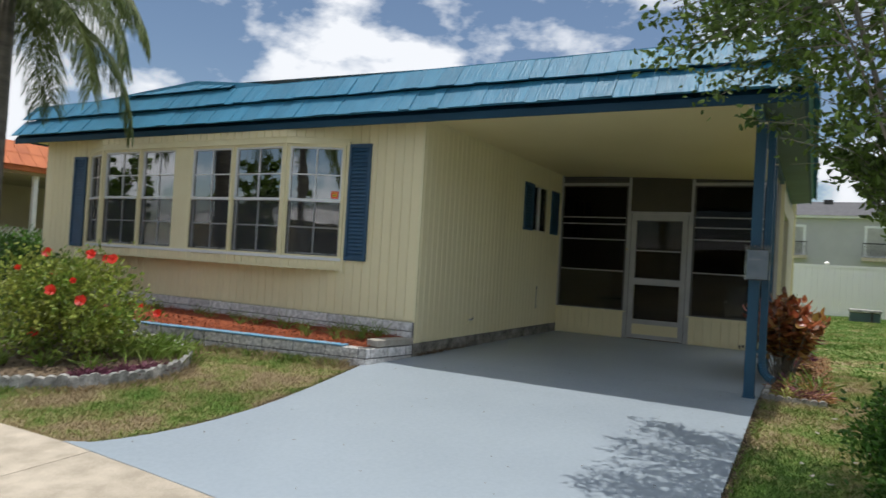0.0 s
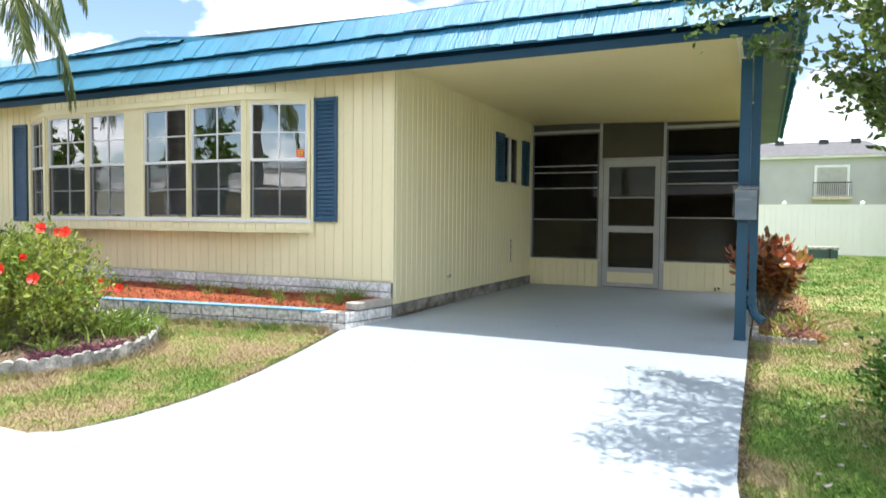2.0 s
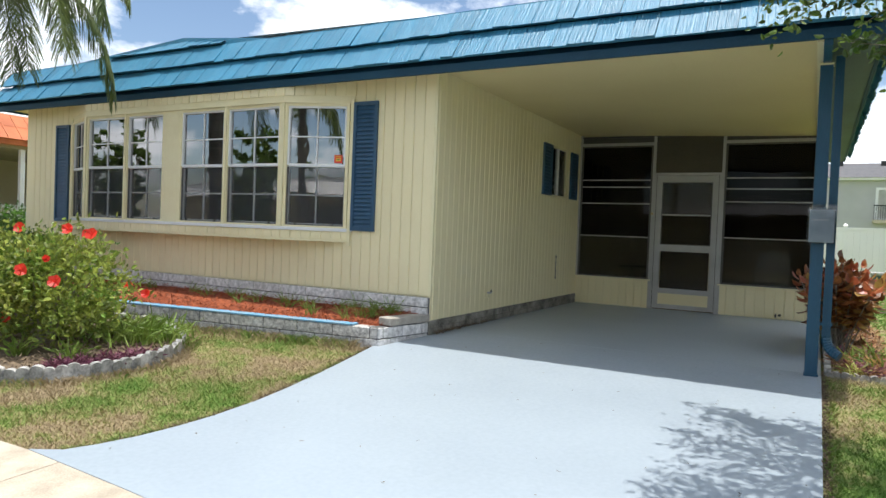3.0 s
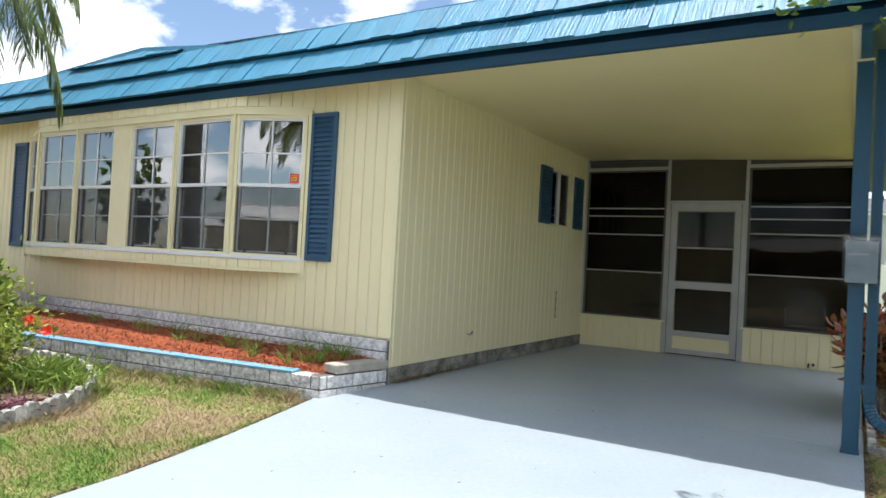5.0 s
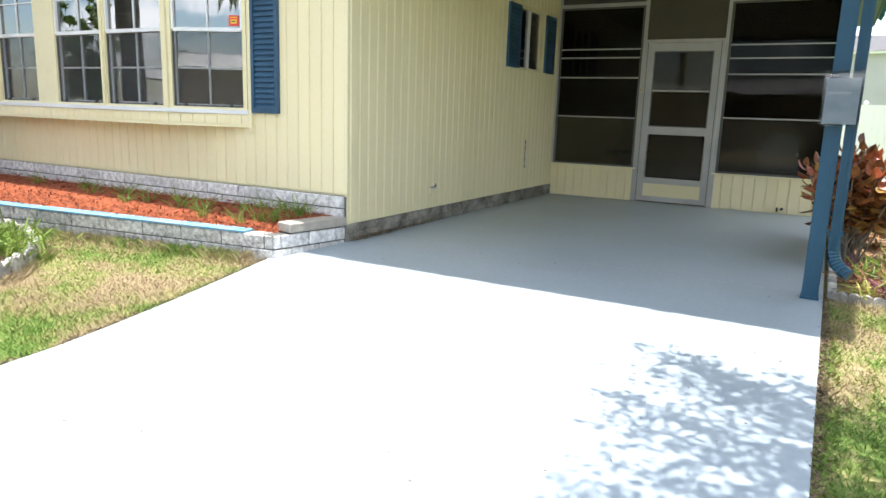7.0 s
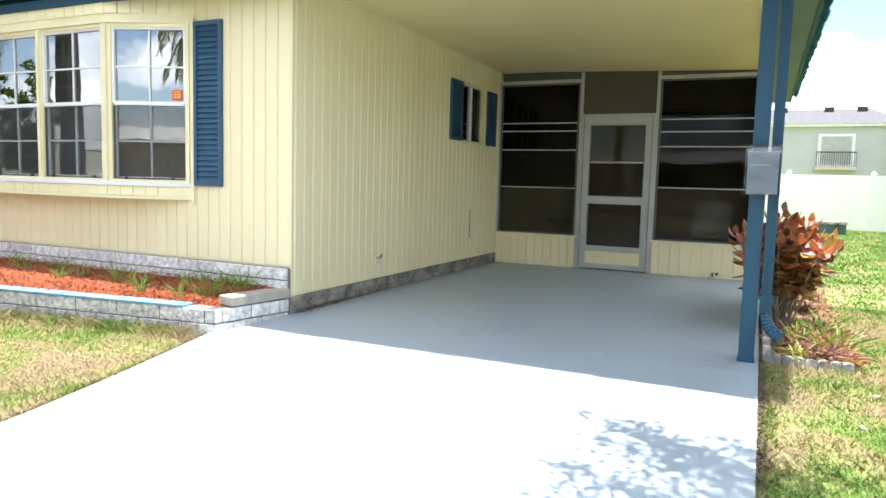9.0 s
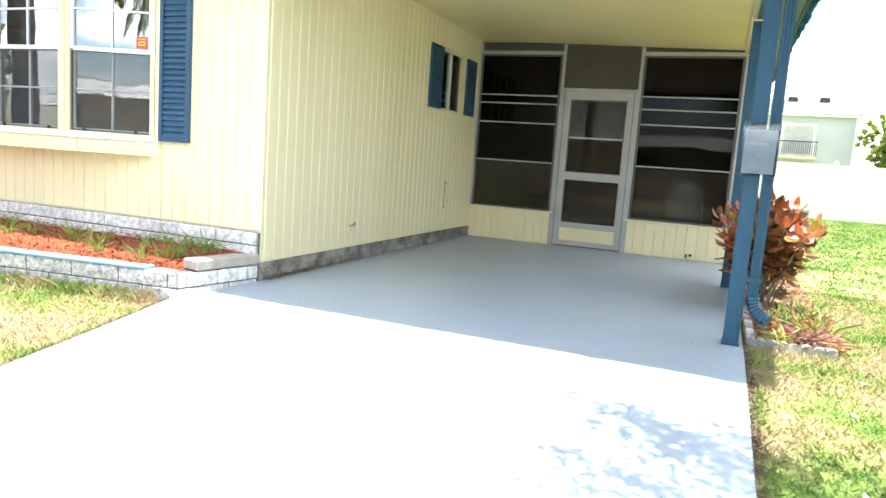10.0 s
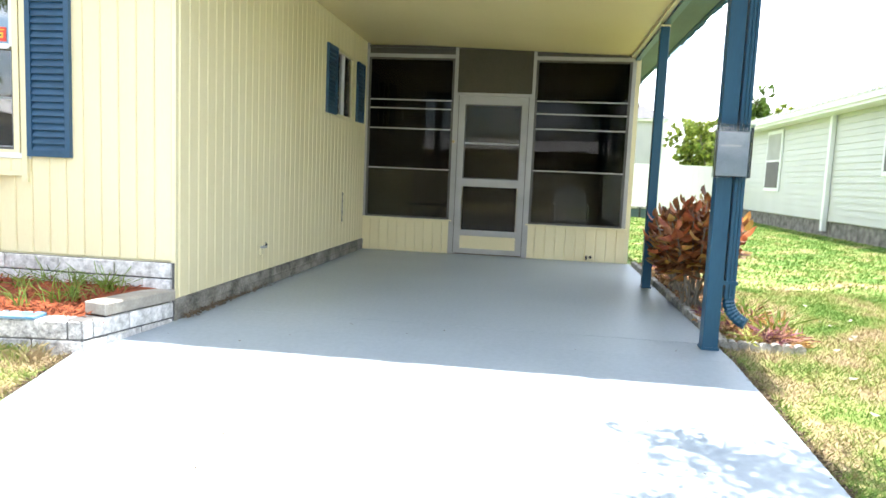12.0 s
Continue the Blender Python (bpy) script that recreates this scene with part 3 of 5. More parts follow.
bay_slab("sill", 1.015, 1.05, 0.012, M_WHITE)
bay_slab("apron", 0.925, 1.015, -0.014, M_TRIM)
bay_slab("bottom_trim", 0.90, 0.925, 0.004, M_TRIM)
bay_slab("head", 2.42, 2.50, -0.014, M_TRIM)
bay_slab("head_trim", 2.42, 2.44, 0.004, M_TRIM)
bay_slab("header_core", 2.50, 2.70, -0.016, M_TRIM)
for z0, z1, nm in ((0.93, 1.01, 0), (2.50, 2.68, 1)):
    for (ax, ay), (bx, by) in zip(out, out[1:]):
        d = Vector((bx - ax, by - ay, 0))
        n = round(d.length / 0.125)
        ang = math.degrees(math.atan2(d.y, d.x))
        for i in range(n):
            q = Vector((ax, ay, 0)) + d * (i / n)
            piece("apron_board" if nm == 0 else "head_board", 0, board, M_SIDING, bay, Matrix.Translation((q.x, q.y + 0.014, z0)) @ pose(0, 0, 0, 0, 0, ang) @ Matrix.Diagonal((d.length / n / 0.125, 1, z1 - z0, 1)))
part("pillar", one(-6.85, -6.58, BAY_Y - 0.032, BAY_Y + 0.05, BZ0, BZ1), M_TRIM, bay)
for x in (-7.59, -5.79):
    part("mullion", one(x - 0.018, x + 0.018, BAY_Y - 0.046, BAY_Y - 0.031, BZ0, BZ1), M_TRIM, bay)
part("corner_post", one(-4.93, -4.885, BAY_Y - 0.046, BAY_Y + 0.04, BZ0, BZ1), M_TRIM, bay)
part("corner_post", one(-8.45, -8.405, BAY_Y - 0.046, BAY_Y + 0.04, BZ0, BZ1), M_TRIM, bay)
part("side_trim", one(-4.175, -4.135, YF - 0.035, YF, 0.86, 2.46), M_TRIM, bay)
part("side_trim", one(-9.155, -9.125, YF - 0.035, YF, 0.86, 2.46), M_TRIM, bay)


# ---- shutters ----
def shutter(w, h, at, turn, label):
    root = thing("shutter", at, label, "shutter", group="shutters")
    t = Matrix.Translation(at) @ pose(0, 0, 0, 0, 0, turn)

    def p(nm, *bs):
        bm = bmesh.new()
        for q in bs:
            box(bm, *q)
        bmesh.ops.transform(bm, matrix=t, verts=bm.verts)
        return part(nm, bm, M_SHUT, root)

    p("shutter_frame", (0, 0.035, -0.03, 0, 0, h), (w - 0.035, w, -0.03, 0, 0, h), (0.035, w - 0.035, -0.03, 0, 0, 0.04), (0.035, w - 0.035, -0.03, 0, h - 0.04, h), (0.035, w - 0.035, -0.008, 0, 0.04, h - 0.04))
    n = int((h - 0.08) / 0.045)
    for i in range(n):
        z = 0.04 + i * (h - 0.08) / n

        def build():
            return prism(bmesh.new(), [(0.035, -0.008, 0), (0.035, -0.026, 0.0), (0.035, -0.022, 0.012), (0.035, -0.008, 0.042)], (w - 0.07, 0, 0))
        piece("louvre", (w, h), build, M_SHUT, root, t @ Matrix.Translation((0, 0, z)))
    return root


SHL = "dark blue louvred vinyl shutter on the cream siding"
shutter(0.31, 1.40, (-4.13, YF - 0.012, 1.03), 0, SHL)
shutter(0.31, 1.40, (-9.52, YF - 0.012, 0.99), 0, SHL)
shutter(0.34, 0.73, (XW + 0.012, 8.62, 1.65), 90, SHL)
shutter(0.33, 0.73, (XW + 0.012, 9.82, 1.65), 90, SHL)

# ---- small side window ----
sw = thing("window_7", (XW, 9.32, 1.66), "small dark sliding window with a pale centre rail", "window", kind="structure")
bm = bmesh.new()
for q in ((XW - 0.05, XW + 0.02, 8.965, 9.0, 1.64, 2.39), (XW - 0.05, XW + 0.02, 9.64, 9.675, 1.64, 2.39), (XW - 0.05, XW + 0.02, 9.0, 9.64, 1.64, 1.67), (XW - 0.05, XW + 0.02, 9.0, 9.64, 2.36, 2.39)):
    box(bm, *q)
part("window_frame", bm, M_TRIM, sw)
part("meeting_rail", one(XW - 0.02, XW + 0.012, 9.28, 9.31, 1.67, 2.36), M_WHITE, sw, "white meeting rail")
part("pane", one(XW - 0.02, XW - 0.016, 9.0, 9.64, 1.67, 2.36), M_GLASS, sw)
part("insect_screen", one(XW - 0.006, XW - 0.004, 9.31, 9.64, 1.67, 2.36), M_WINSCREEN, sw)
part("blind", one(XW - 0.09, XW - 0.08, 9.0, 9.64, 1.67, 2.36), M_CURTAIN, sw, "pale closed blind")

# ---- mansard roof ----
roof = thing("roof", (-5, YF, 2.65), "teal shake-pattern metal mansard roof with dark blue fascia", "roof", kind="structure")
FY, TY = 5.27, 5.60
FZ, TZ = 2.665, 3.225
XL, XR = -10.68, 0.73
YE = 14.0


def hump(x):
    """Extra height of the parapet where the old gable shows."""
    return float(np.interp(x, [-9.1, -7.0, -5.4], [0.0, 0.19, 0.0]))


bm = bmesh.new()
xs = [-10.35, -9.1, -8.2, -7.0, -6.2, -5.4, -3, 0.52]
fr = [(bm.verts.new((x if 0 < i < 7 else (XL if i == 0 else XR), FY, FZ)), bm.verts.new((x, TY + hump(x) * 0.58, TZ + hump(x)))) for i, x in enumerate(xs)]
for a, b in zip(fr, fr[1:]):
    bm.faces.new((a[0], b[0], b[1], a[1]))
rt = [(bm.verts.new((XR, YE, FZ)), bm.verts.new((0.52, YE, TZ)))]
bm.faces.new((fr[-1][0], rt[0][0], rt[0][1], fr[-1][1]))
lt = [(bm.verts.new((XL, YE, FZ)), bm.verts.new((-10.35, YE, TZ)))]
bm.faces.new((lt[0][0], fr[0][0], fr[0][1], lt[0][1]))
bmesh.ops.solidify(bm, geom=list(bm.faces), thickness=0.03)
part("roof_shell", bm, M_FASCIA, roof)
part("fascia", one(XL, XR, FY - 0.002, FY + 0.03, 2.59, FZ), M_FASCIA, roof, "dark blue fascia board")
part("side_fascia", one(XR - 0.03, XR, FY + 0.03, YE, 2.63, FZ), M_FASCIA, roof)
part("side_fascia", one(XL, XL + 0.03, FY + 0.03, YE, 2.63, FZ), M_FASCIA, roof)
bm = prism(bmesh.new(), [(0.385, 5.31, 2.62), (0.71, 5.31, 2.64), (0.71, 5.31, 2.66), (0.385, 5.31, 2.64)], (0, YE - 5.35, 0))
part("side_soffit", bm, M_GREYSOFFIT, roof, "grey-green metal soffit")
part("nailer", one(XL + 0.05, 0.5, 5.325, 5.345, 2.60, 2.76), M_FASCIA, roof)
part("left_soffit", one(XL + 0.03, -10.31, 5.31, YE, 2.66, 2.68), M_CEIL, roof)
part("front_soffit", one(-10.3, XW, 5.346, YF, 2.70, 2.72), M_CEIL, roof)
bm = bmesh.new()
ends = [bm.verts.new(p) for p in ((-10.5, TY + 0.05, TZ - 0.02), (0.5, TY + 0.05, TZ - 0.02), (0.5, 16.2, TZ - 0.02), (-10.5, 16.2, TZ - 0.02), (-6.9, 5.78, TZ + 0.18), (-6.9, 16.2, TZ + 0.22))]
bm.faces.new((ends[1], ends[2], ends[5], ends[4]))
bm.faces.new((ends[4], ends[5], ends[3], ends[0]))
part("deck", bm, M_METALROOF, roof, "white low-pitched metal roof deck")
part("deck_base", one(-10.5, 0.5, 5.75, 16.2, 2.95, 3.0), M_METALROOF, roof)
cap = bmesh.new()
for a, b in zip(xs, xs[1:]):
    pa, pb = Vector((a, TY + hump(a) * 0.58, TZ + hump(a))), Vector((b, TY + hump(b) * 0.58, TZ + hump(b)))
    prism(cap, [pa + Vector((0, -0.05, -0.045)), pa + Vector((0, 0.10, -0.01)), pa + Vector((0, 0.10, 0.035)), pa + Vector((0, -0.035, 0.03))], pb - pa)
part("ridge_cap", cap, M_TILE, roof, "smooth teal cap flashing")
part("ridge_cap_side", one(0.44, 0.56, TY, YE, TZ - 0.02, TZ + 0.02), M_TILE, roof)


def tile_build(w, h, seed):
    """One pressed-metal shake: a wedge with an uneven butt, hollow from below."""
    def build():
        r = random.Random(seed)
        b = bmesh.new()
        n = 4
        g = 0.002
        xs_ = [g + (w - 2 * g) * i / n for i in range(n + 1)]
        drop = r.uniform(-0.012, 0.008)
        lows = [drop + r.uniform(-0.003, 0.003) for _ in xs_]
        d = 0.076 + r.uniform(-0.006, 0.006)
        tilt = r.uniform(-0.0015, 0.0015)
        back = [b.verts.new((x, 0, 0.05)) for x in xs_]
        roof_in = [b.verts.new((x, -d * 0.55, 0.06)) for x in xs_]
        lip = [b.verts.new((x, -d + 0.012, z)) for x, z in zip(xs_, lows)]
        bot_f = [b.verts.new((x, -d - tilt * (i - 1.5), z)) for i, (x, z) in enumerate(zip(xs_, lows))]
        top_f = [b.verts.new((x, -d * 0.30, h)) for x in xs_]
        top_b = [b.verts.new((x, 0, h)) for x in xs_]
        for i in range(n):
            for p, q in ((back, roof_in), (roof_in, lip), (lip, bot_f), (bot_f, top_f), (top_f, top_b)):
                b.faces.new((p[i], p[i + 1], q[i + 1], q[i]))
        b.faces.new((back[0], roof_in[0], lip[0], bot_f[0], top_f[0], top_b[0]))
        b.faces.new((back[-1], top_b[-1], top_f[-1], bot_f[-1], lip[-1], roof_in[-1]))
        return b
    return build


def tile_rows(start, along, length, lean, rows, r, hmax=None, limit=None):
    """Rows of shake tiles up a slope that starts at `start` and runs along a ground way."""
    along = Vector(along)
    ang = math.degrees(math.atan2(along.y, along.x))
    for k in range(rows):
        h = 0.323
        s = r.uniform(-0.2, 0)
        while s < length:
            wi = r.choice((0.13, 0.16, 0.19, 0.23))
            a, e = max(s, 0), min(s + wi, length)
            w = round(e - a, 2)
            if w > 0.05 and (hmax is None or min(hmax(start[0] + a), hmax(start[0] + e)) > 0.03):
                seed = r.randrange(6)
                base = Vector(start) + along * a
                m = Matrix.Translation(base) @ pose(0, 0, 0, 0, 0, ang) @ pose(0, 0, 0, -lean, 0, 0) @ Matrix.Translation((0, -0.014 - 0.002, k * h))
                th = h + 0.012 if hmax is None else round(min(hmax(start[0] + a), hmax(start[0] + e)), 2)
                if limit is None or limit(m @ Vector((w / 2, 0, 0)), k):
                    piece("roof_tile", (w, th, seed), tile_build(w, th, seed), M_TILE, roof, m)
            s += wi


LEAN = math.degrees(math.atan2(TY - FY, TZ - FZ))
tile_rows((XL + 0.02, FY, FZ), (1, 0, 0), XR - XL - 0.04, LEAN, 2, random.Random(3), limit=lambda p, k: -10.9 + 0.2 * k < p.x < 0.70 - 0.1 * k)
tile_rows((-8.3, TY, TZ), (1, 0, 0), 2.2, LEAN, 1, random.Random(8), hmax=lambda x: hump(x) - 0.015)
tile_rows((XR, FY + 0.02, FZ), (0, 1, 0), YE - FY, math.degrees(math.atan2(0.22, TZ - FZ)), 2, random.Random(4))

# ---- carport beam and posts ----
beam = thing("carport_beam", (0.34, 5.6, 2.55), "yellow and blue carport edge beam", "beam", kind="structure")
part("yellow_band", one(0.28, 0.325, 5.305, YE, 2.575, 2.66), M_TRIM, beam, "cream beam face")
part("blue_beam", one(0.325, 0.385, 5.305, YE, 2.545, 2.70), M_POST, beam, "blue outer beam")


def carport_post(x, y, w, d):
    root = thing("carport_post", (x, y, 0), "square blue-painted wooden carport post", "post", group="carport posts")
    part("shaft", one(x, x + w, y, y + d, 0, 2.545, bevel=0.004), M_POST, root)
    part("foot", one(x - 0.006, x + w + 0.006, y - 0.006, y + d + 0.006, 0, 0.018), M_POST, root)
    part("cap_block", one(x - 0.004, x + w + 0.004, y - 0.004, y + d + 0.004, 2.53, 2.546), M_TRIM, root, "cream cap")
    return root


carport_post(0.305, 5.85, 0.095, 0.095)
carport_post(0.295, 8.35, 0.085, 0.085)

ds = thing("downspout", (0.44, 5.93, 0.1), "corrugated blue metal downspout strapped to the post", "downspout")
bm = one(0.415, 0.479, 5.866, 5.922, 0.33, 2.6)
for i in range(3):
    box(bm, 0.418 + i * 0.021, 0.434 + i * 0.021, 5.858, 5.8655, 0.33, 2.6)
part("pipe", bm, M_POST, ds)
bend = []
for i in range(19):
    a = min(max((i - 1) / 16, 0), 1)
    bend.append((0.449 + 0.10 * a * a, 5.89 - 0.05 * a * a, 0.335 - 0.012 * (i == 0) - 0.21 * a + 0.06 * a * a))
part("elbow", tube(bmesh.new(), bend, [0.036 + 0.005 * (i % 2) for i in range(19)], 8), M_POST, ds, "ribbed elbow")
part("strap", one(0.40, 0.486, 5.855, 5.925, 0.42, 0.445), M_POST, ds)

fb = thing("brochure_box", (0.38, 5.80, 1.08), "clear plastic flyer holder strapped to the blue post", "flyer holder")
part("backing", one(0.272, 0.478, 5.838, 5.846, 1.08, 1.40), M_CLEAR, fb)
part("front", one(0.276, 0.474, 5.775, 5.779, 1.085, 1.38), M_CLEAR, fb)
part("side", one(0.272, 0.276, 5.775, 5.838, 1.085, 1.39), M_CLEAR, fb)
part("side", one(0.474, 0.478, 5.775, 5.838, 1.085, 1.39), M_CLEAR, fb)
part("base", one(0.276, 0.474, 5.779, 5.838, 1.085, 1.09), M_CLEAR, fb)
part("flap", one(0.268, 0.482, 5.77, 5.84, 1.395, 1.402), M_CLEAR, fb)
part("flyers", one(0.286, 0.464, 5.80, 5.83, 1.095, 1.36), M_PAPER, fb, "sun-faded grey flyers")
for z in (1.27,):
    part("print_line", one(0.30, 0.45 - 0.03 * (z > 1.25), 5.797, 5.7995, z, z + 0.012), M_WHITE, fb)

# ---- screened porch front ----
porch = thing("porch_front", (-1.4, YP, 0), "aluminium-framed screen wall above a cream grooved knee wall", "porch screen wall", kind="structure")
for a, b in ((XW, -1.89), (-0.92, 0.37)):
    part("knee_wall", one(a, b, YP, YP + 0.08, 0.0, 0.43), M_TRIM, porch, "cream knee wall")
    n = round((b - a) / 0.125)
    for i in range(n):
        piece("siding_board", 0, board, M_SIDING, porch, Matrix.Translation((a + i * (b - a) / n, YP, 0.012)) @ Matrix.Diagonal(((b - a) / n / 0.125, 1, 0.41, 1)))
    part("knee_cap", one(a, b, YP - 0.03, YP + 0.09, 0.43, 0.448), M_TRIM, porch)
for x0, x1, m in ((-1.925, -1.885, M_ALU), (-0.925, -0.885, M_ALU), (XW + 0.001, -3.06, M_ALU), (0.30, 0.345, M_ALU), (0.347, 0.40, M_TRIM)):
    part("upright", one(x0, x1, YP - 0.02, YP + 0.06, 0.0 if m is M_TRIM or x0 > -2 and x0 < -0.5 else 0.45, ceil_z(x0) - 0.005), m, porch)
part("top_rail", one(XW, 0.30, YP - 0.01, YP + 0.05, 2.655, 2.685), M_BRONZE, porch)
BARS = {0: (1.99, 1.88, 1.62, 1.10), 1: (2.02, 1.86, 1.67, 1.14)}
for k, (a, b) in enumerate(((-3.06, -1.925), (-0.885, 0.30))):
    part("header_bar", one(a, b, YP - 0.025, YP + 0.05, 2.53, 2.575), M_ALU, porch)
    # Opaque dark bronze strip in place of a see-through screen.
    part("transom_screen", one(a, b, YP + 0.02, YP + 0.024, 2.575, 2.655), M_BRONZE, porch)
    bm = bmesh.new()
    for q in ((a, a + 0.03, YP - 0.015, YP + 0.04, 0.45, 2.53), (b - 0.03, b, YP - 0.015, YP + 0.04, 0.45, 2.53), (a + 0.03, b - 0.03, YP - 0.015, YP + 0.04, 0.45, 0.475), (a + 0.03, b - 0.03, YP - 0.015, YP + 0.04, 2.505, 2.53)):
        box(bm, *q)
    part("screen_frame", bm, M_BRONZE, porch, "dark bronze frame")
    part("screen", one(a + 0.03, b - 0.03, YP + 0.014, YP + 0.016, 0.475, 2.505), M_SCREEN, porch, "dark insect screen")
    zs = (2.505,) + BARS[k] + (0.475,)
    for z in BARS[k]:
        part("sash_rail", one(a + 0.03, b - 0.03, YP - 0.014, YP + 0.012, z - 0.007, z + 0.007), M_ALU, porch)
    for hi, lo in zip(zs, zs[1:]):
        part("vinyl_pane", one(a + 0.03, b - 0.03, YP - 0.004, YP - 0.002, lo, hi), M_TINT if lo > 1.0 else M_PORCHGLASS, porch, "smoky clear vinyl pane")
part("over_door_panel", one(-1.885, -0.925, YP + 0.01, YP + 0.03, 2.10, 2.655), M_PANEL, porch, "taupe panel above the door")
bm = bmesh.new()
for q in ((-1.885, -1.855, YP - 0.03, YP + 0.03, 0, 2.09), (-0.955, -0.925, YP - 0.03, YP + 0.03, 0, 2.09), (-1.885, -0.925, YP - 0.03, YP + 0.03, 2.06, 2.10)):
    box(bm, *q)
part("door_frame", bm, M_ALU, porch, "pale aluminium door frame")
door = thing("door_1", (-1.4, YP, 0.01), "closed aluminium screen door with a cream kick plate", "door", kind="structure")
bm = bmesh.new()
for q in ((-1.853, -1.77, -0.02, 0.015, 0.02, 2.055), (-1.04, -0.957, -0.02, 0.015, 0.02, 2.055), (-1.77, -1.04, -0.02, 0.015, 1.955, 2.055), (-1.77, -1.04, -0.02, 0.015, 0.90, 1.0), (-1.77, -1.04, -0.02, 0.015, 0.255, 0.33), (-1.77, -1.04, -0.02, 0.015, 0.02, 0.085)):
    box(bm, q[0], q[1], YP + q[2], YP + q[3], q[4], q[5])
leaf = part("door_leaf", bm, M_ALU, door)
part("mid_rail", one(-1.77, -1.04, YP - 0.012, YP + 0.01, 1.45, 1.468), M_ALU, door)
bm = bmesh.new()
for q in ((-1.77, -1.755, 1.0, 1.955), (-1.055, -1.04, 1.0, 1.955), (-1.755, -1.055, 1.0, 1.015), (-1.755, -1.055, 1.94, 1.955)):
    box(bm, q[0], q[1], YP - 0.015, YP + 0.012, q[2], q[3])
part("sash_frame", bm, M_BRONZE, door)
part("kick_plate", one(-1.77, -1.04, YP - 0.008, YP + 0.01, 0.085, 0.255), M_SIDING, door, "cream kick plate")
part("screen", one(-1.755, -1.055, YP + 0.006, YP + 0.008, 0.33, 1.94), M_SCREEN, door)
part("pane", one(-1.755, -1.055, YP - 0.004, YP - 0.002, 0.33, 1.94), M_PORCHGLASS, door)
bm = bmesh.new()
tube(bm, [(-1.835, YP - 0.02, 1.0), (-1.835, YP - 0.06, 1.0), (-1.835, YP - 0.06, 1.0)], [0.012, 0.012, 0.02])
part("door_handle", bm, M_ALU, door)

# Proud bronze strips put the shade of the door gaps into colour.
for x in (-1.857, -0.960):
    part("gap_seal", one(x, x + 0.007, YP - 0.033, YP - 0.0305, 0.02, 2.06), M_BRONZE, door, "dark strip for the shade in the door gap")
bm = tube(bmesh.new(), [(-1.905, YP - 0.02, 1.47), (-1.905, YP - 0.05, 1.47)], [0.022, 0.018], 12)
part("lock", bm, M_BRASS, door, "round brass lock")

# ---- porch room ----
shell("porch_floor", "dark porch floor", (XW, 0.36, YP + 0.08, 16.0, -0.02, 0.0), material=M_ROOMFLOOR)
shell("porch_back", "dim tan rear wall of the porch", (XW, 0.36, 14.0, 14.06, 0.0, 2.6))
shell("porch_right", "low porch side wall under open blinds", (0.30, 0.38, YP + 0.08, 16.0, 0.0, 0.45), (0.30, 0.38, YP + 0.08, 16.0, 2.2, 2.58), (0.30, 0.38, 12.9, 16.0, 0.45, 2.2))
pb = thing("porch_blind", (0.29, 11.6, 0.5), "white vertical slat blind lit from behind", "blind")
for i in range(14):
    part("slat", one(0.27, 0.29, YP + 0.25 + i * 0.17, YP + 0.32 + i * 0.17, 0.47, 1.16), M_CURTAIN, pb)

R = random.Random(11)


# ---- raised planter ----
planter = thing("planter", (-4.8, 5.0, 0), "raised grey block planter with flaking light blue top edge", "planter", kind="structure")
PL = [(-9.4, 4.22), (-7.4, 4.32), (-6.0, 4.47), (-3.23, 4.86)]
for (a, b) in zip(PL, PL[1:]):
    for k, z in enumerate((-0.20, -0.09, 0.02)):
        va, vb = Vector((*a, 0)), Vector((*b, 0))
        w = (vb - va).normalized()
        nrm = Vector((-w.y, w.x, 0))
        aa, bb = va + nrm * 0.16, vb + nrm * 0.16
        block_course(planter, (aa.x, aa.y), (bb.x, bb.y), z, 0.112, 0.155, M_PBLOCK, 0.1 + 0.2 * (k % 2))
        bm = prism(bmesh.new(), [(*(va + nrm * 0.012).xy, z - 0.012), (*(vb + nrm * 0.012).xy, z - 0.012), (*(vb + nrm * 0.15).xy, z - 0.012), (*(va + nrm * 0.15).xy, z - 0.012)], (0, 0, 0.112))
        part("mortar", bm, M_MORTAR, planter)
    vb = vb - w * (0.28 if b == PL[-1] else 0.0)
    bm = prism(bmesh.new(), [(*(va - nrm * 0.004).xy, 0.128), (*(vb - nrm * 0.004).xy, 0.128), (*(vb + nrm * 0.14).xy, 0.128), (*(va + nrm * 0.14).xy, 0.128)], (0, 0, 0.014))
    part("painted_edge", bm, M_BLUECAP, planter, "flaking light blue painted edge")
ra, rb = (-3.23, 4.86), (-3.09, 5.565)
for k, z in enumerate((-0.085, 0.025)):
    va, vb = Vector((*ra, 0)), Vector((*rb, 0))
    w = (vb - va).normalized()
    nrm = Vector((-w.y, w.x, 0))
    a2, b2 = va + nrm * 0.15, vb + nrm * 0.15
    block_course(planter, (a2.x, a2.y), (b2.x, b2.y), z, 0.108, 0.15, M_BLOCK, 0.1 * (k + 1), 0.27)
    bm = prism(bmesh.new(), [(*(va + nrm * 0.012).xy, z - 0.01), (*(vb + nrm * 0.012).xy, z - 0.01), (*(vb + nrm * 0.14).xy, z - 0.01), (*(va + nrm * 0.14).xy, z - 0.01)], (0, 0, 0.11))
    part("mortar", bm, M_MORTAR, planter)
c0 = va + w * 0.14
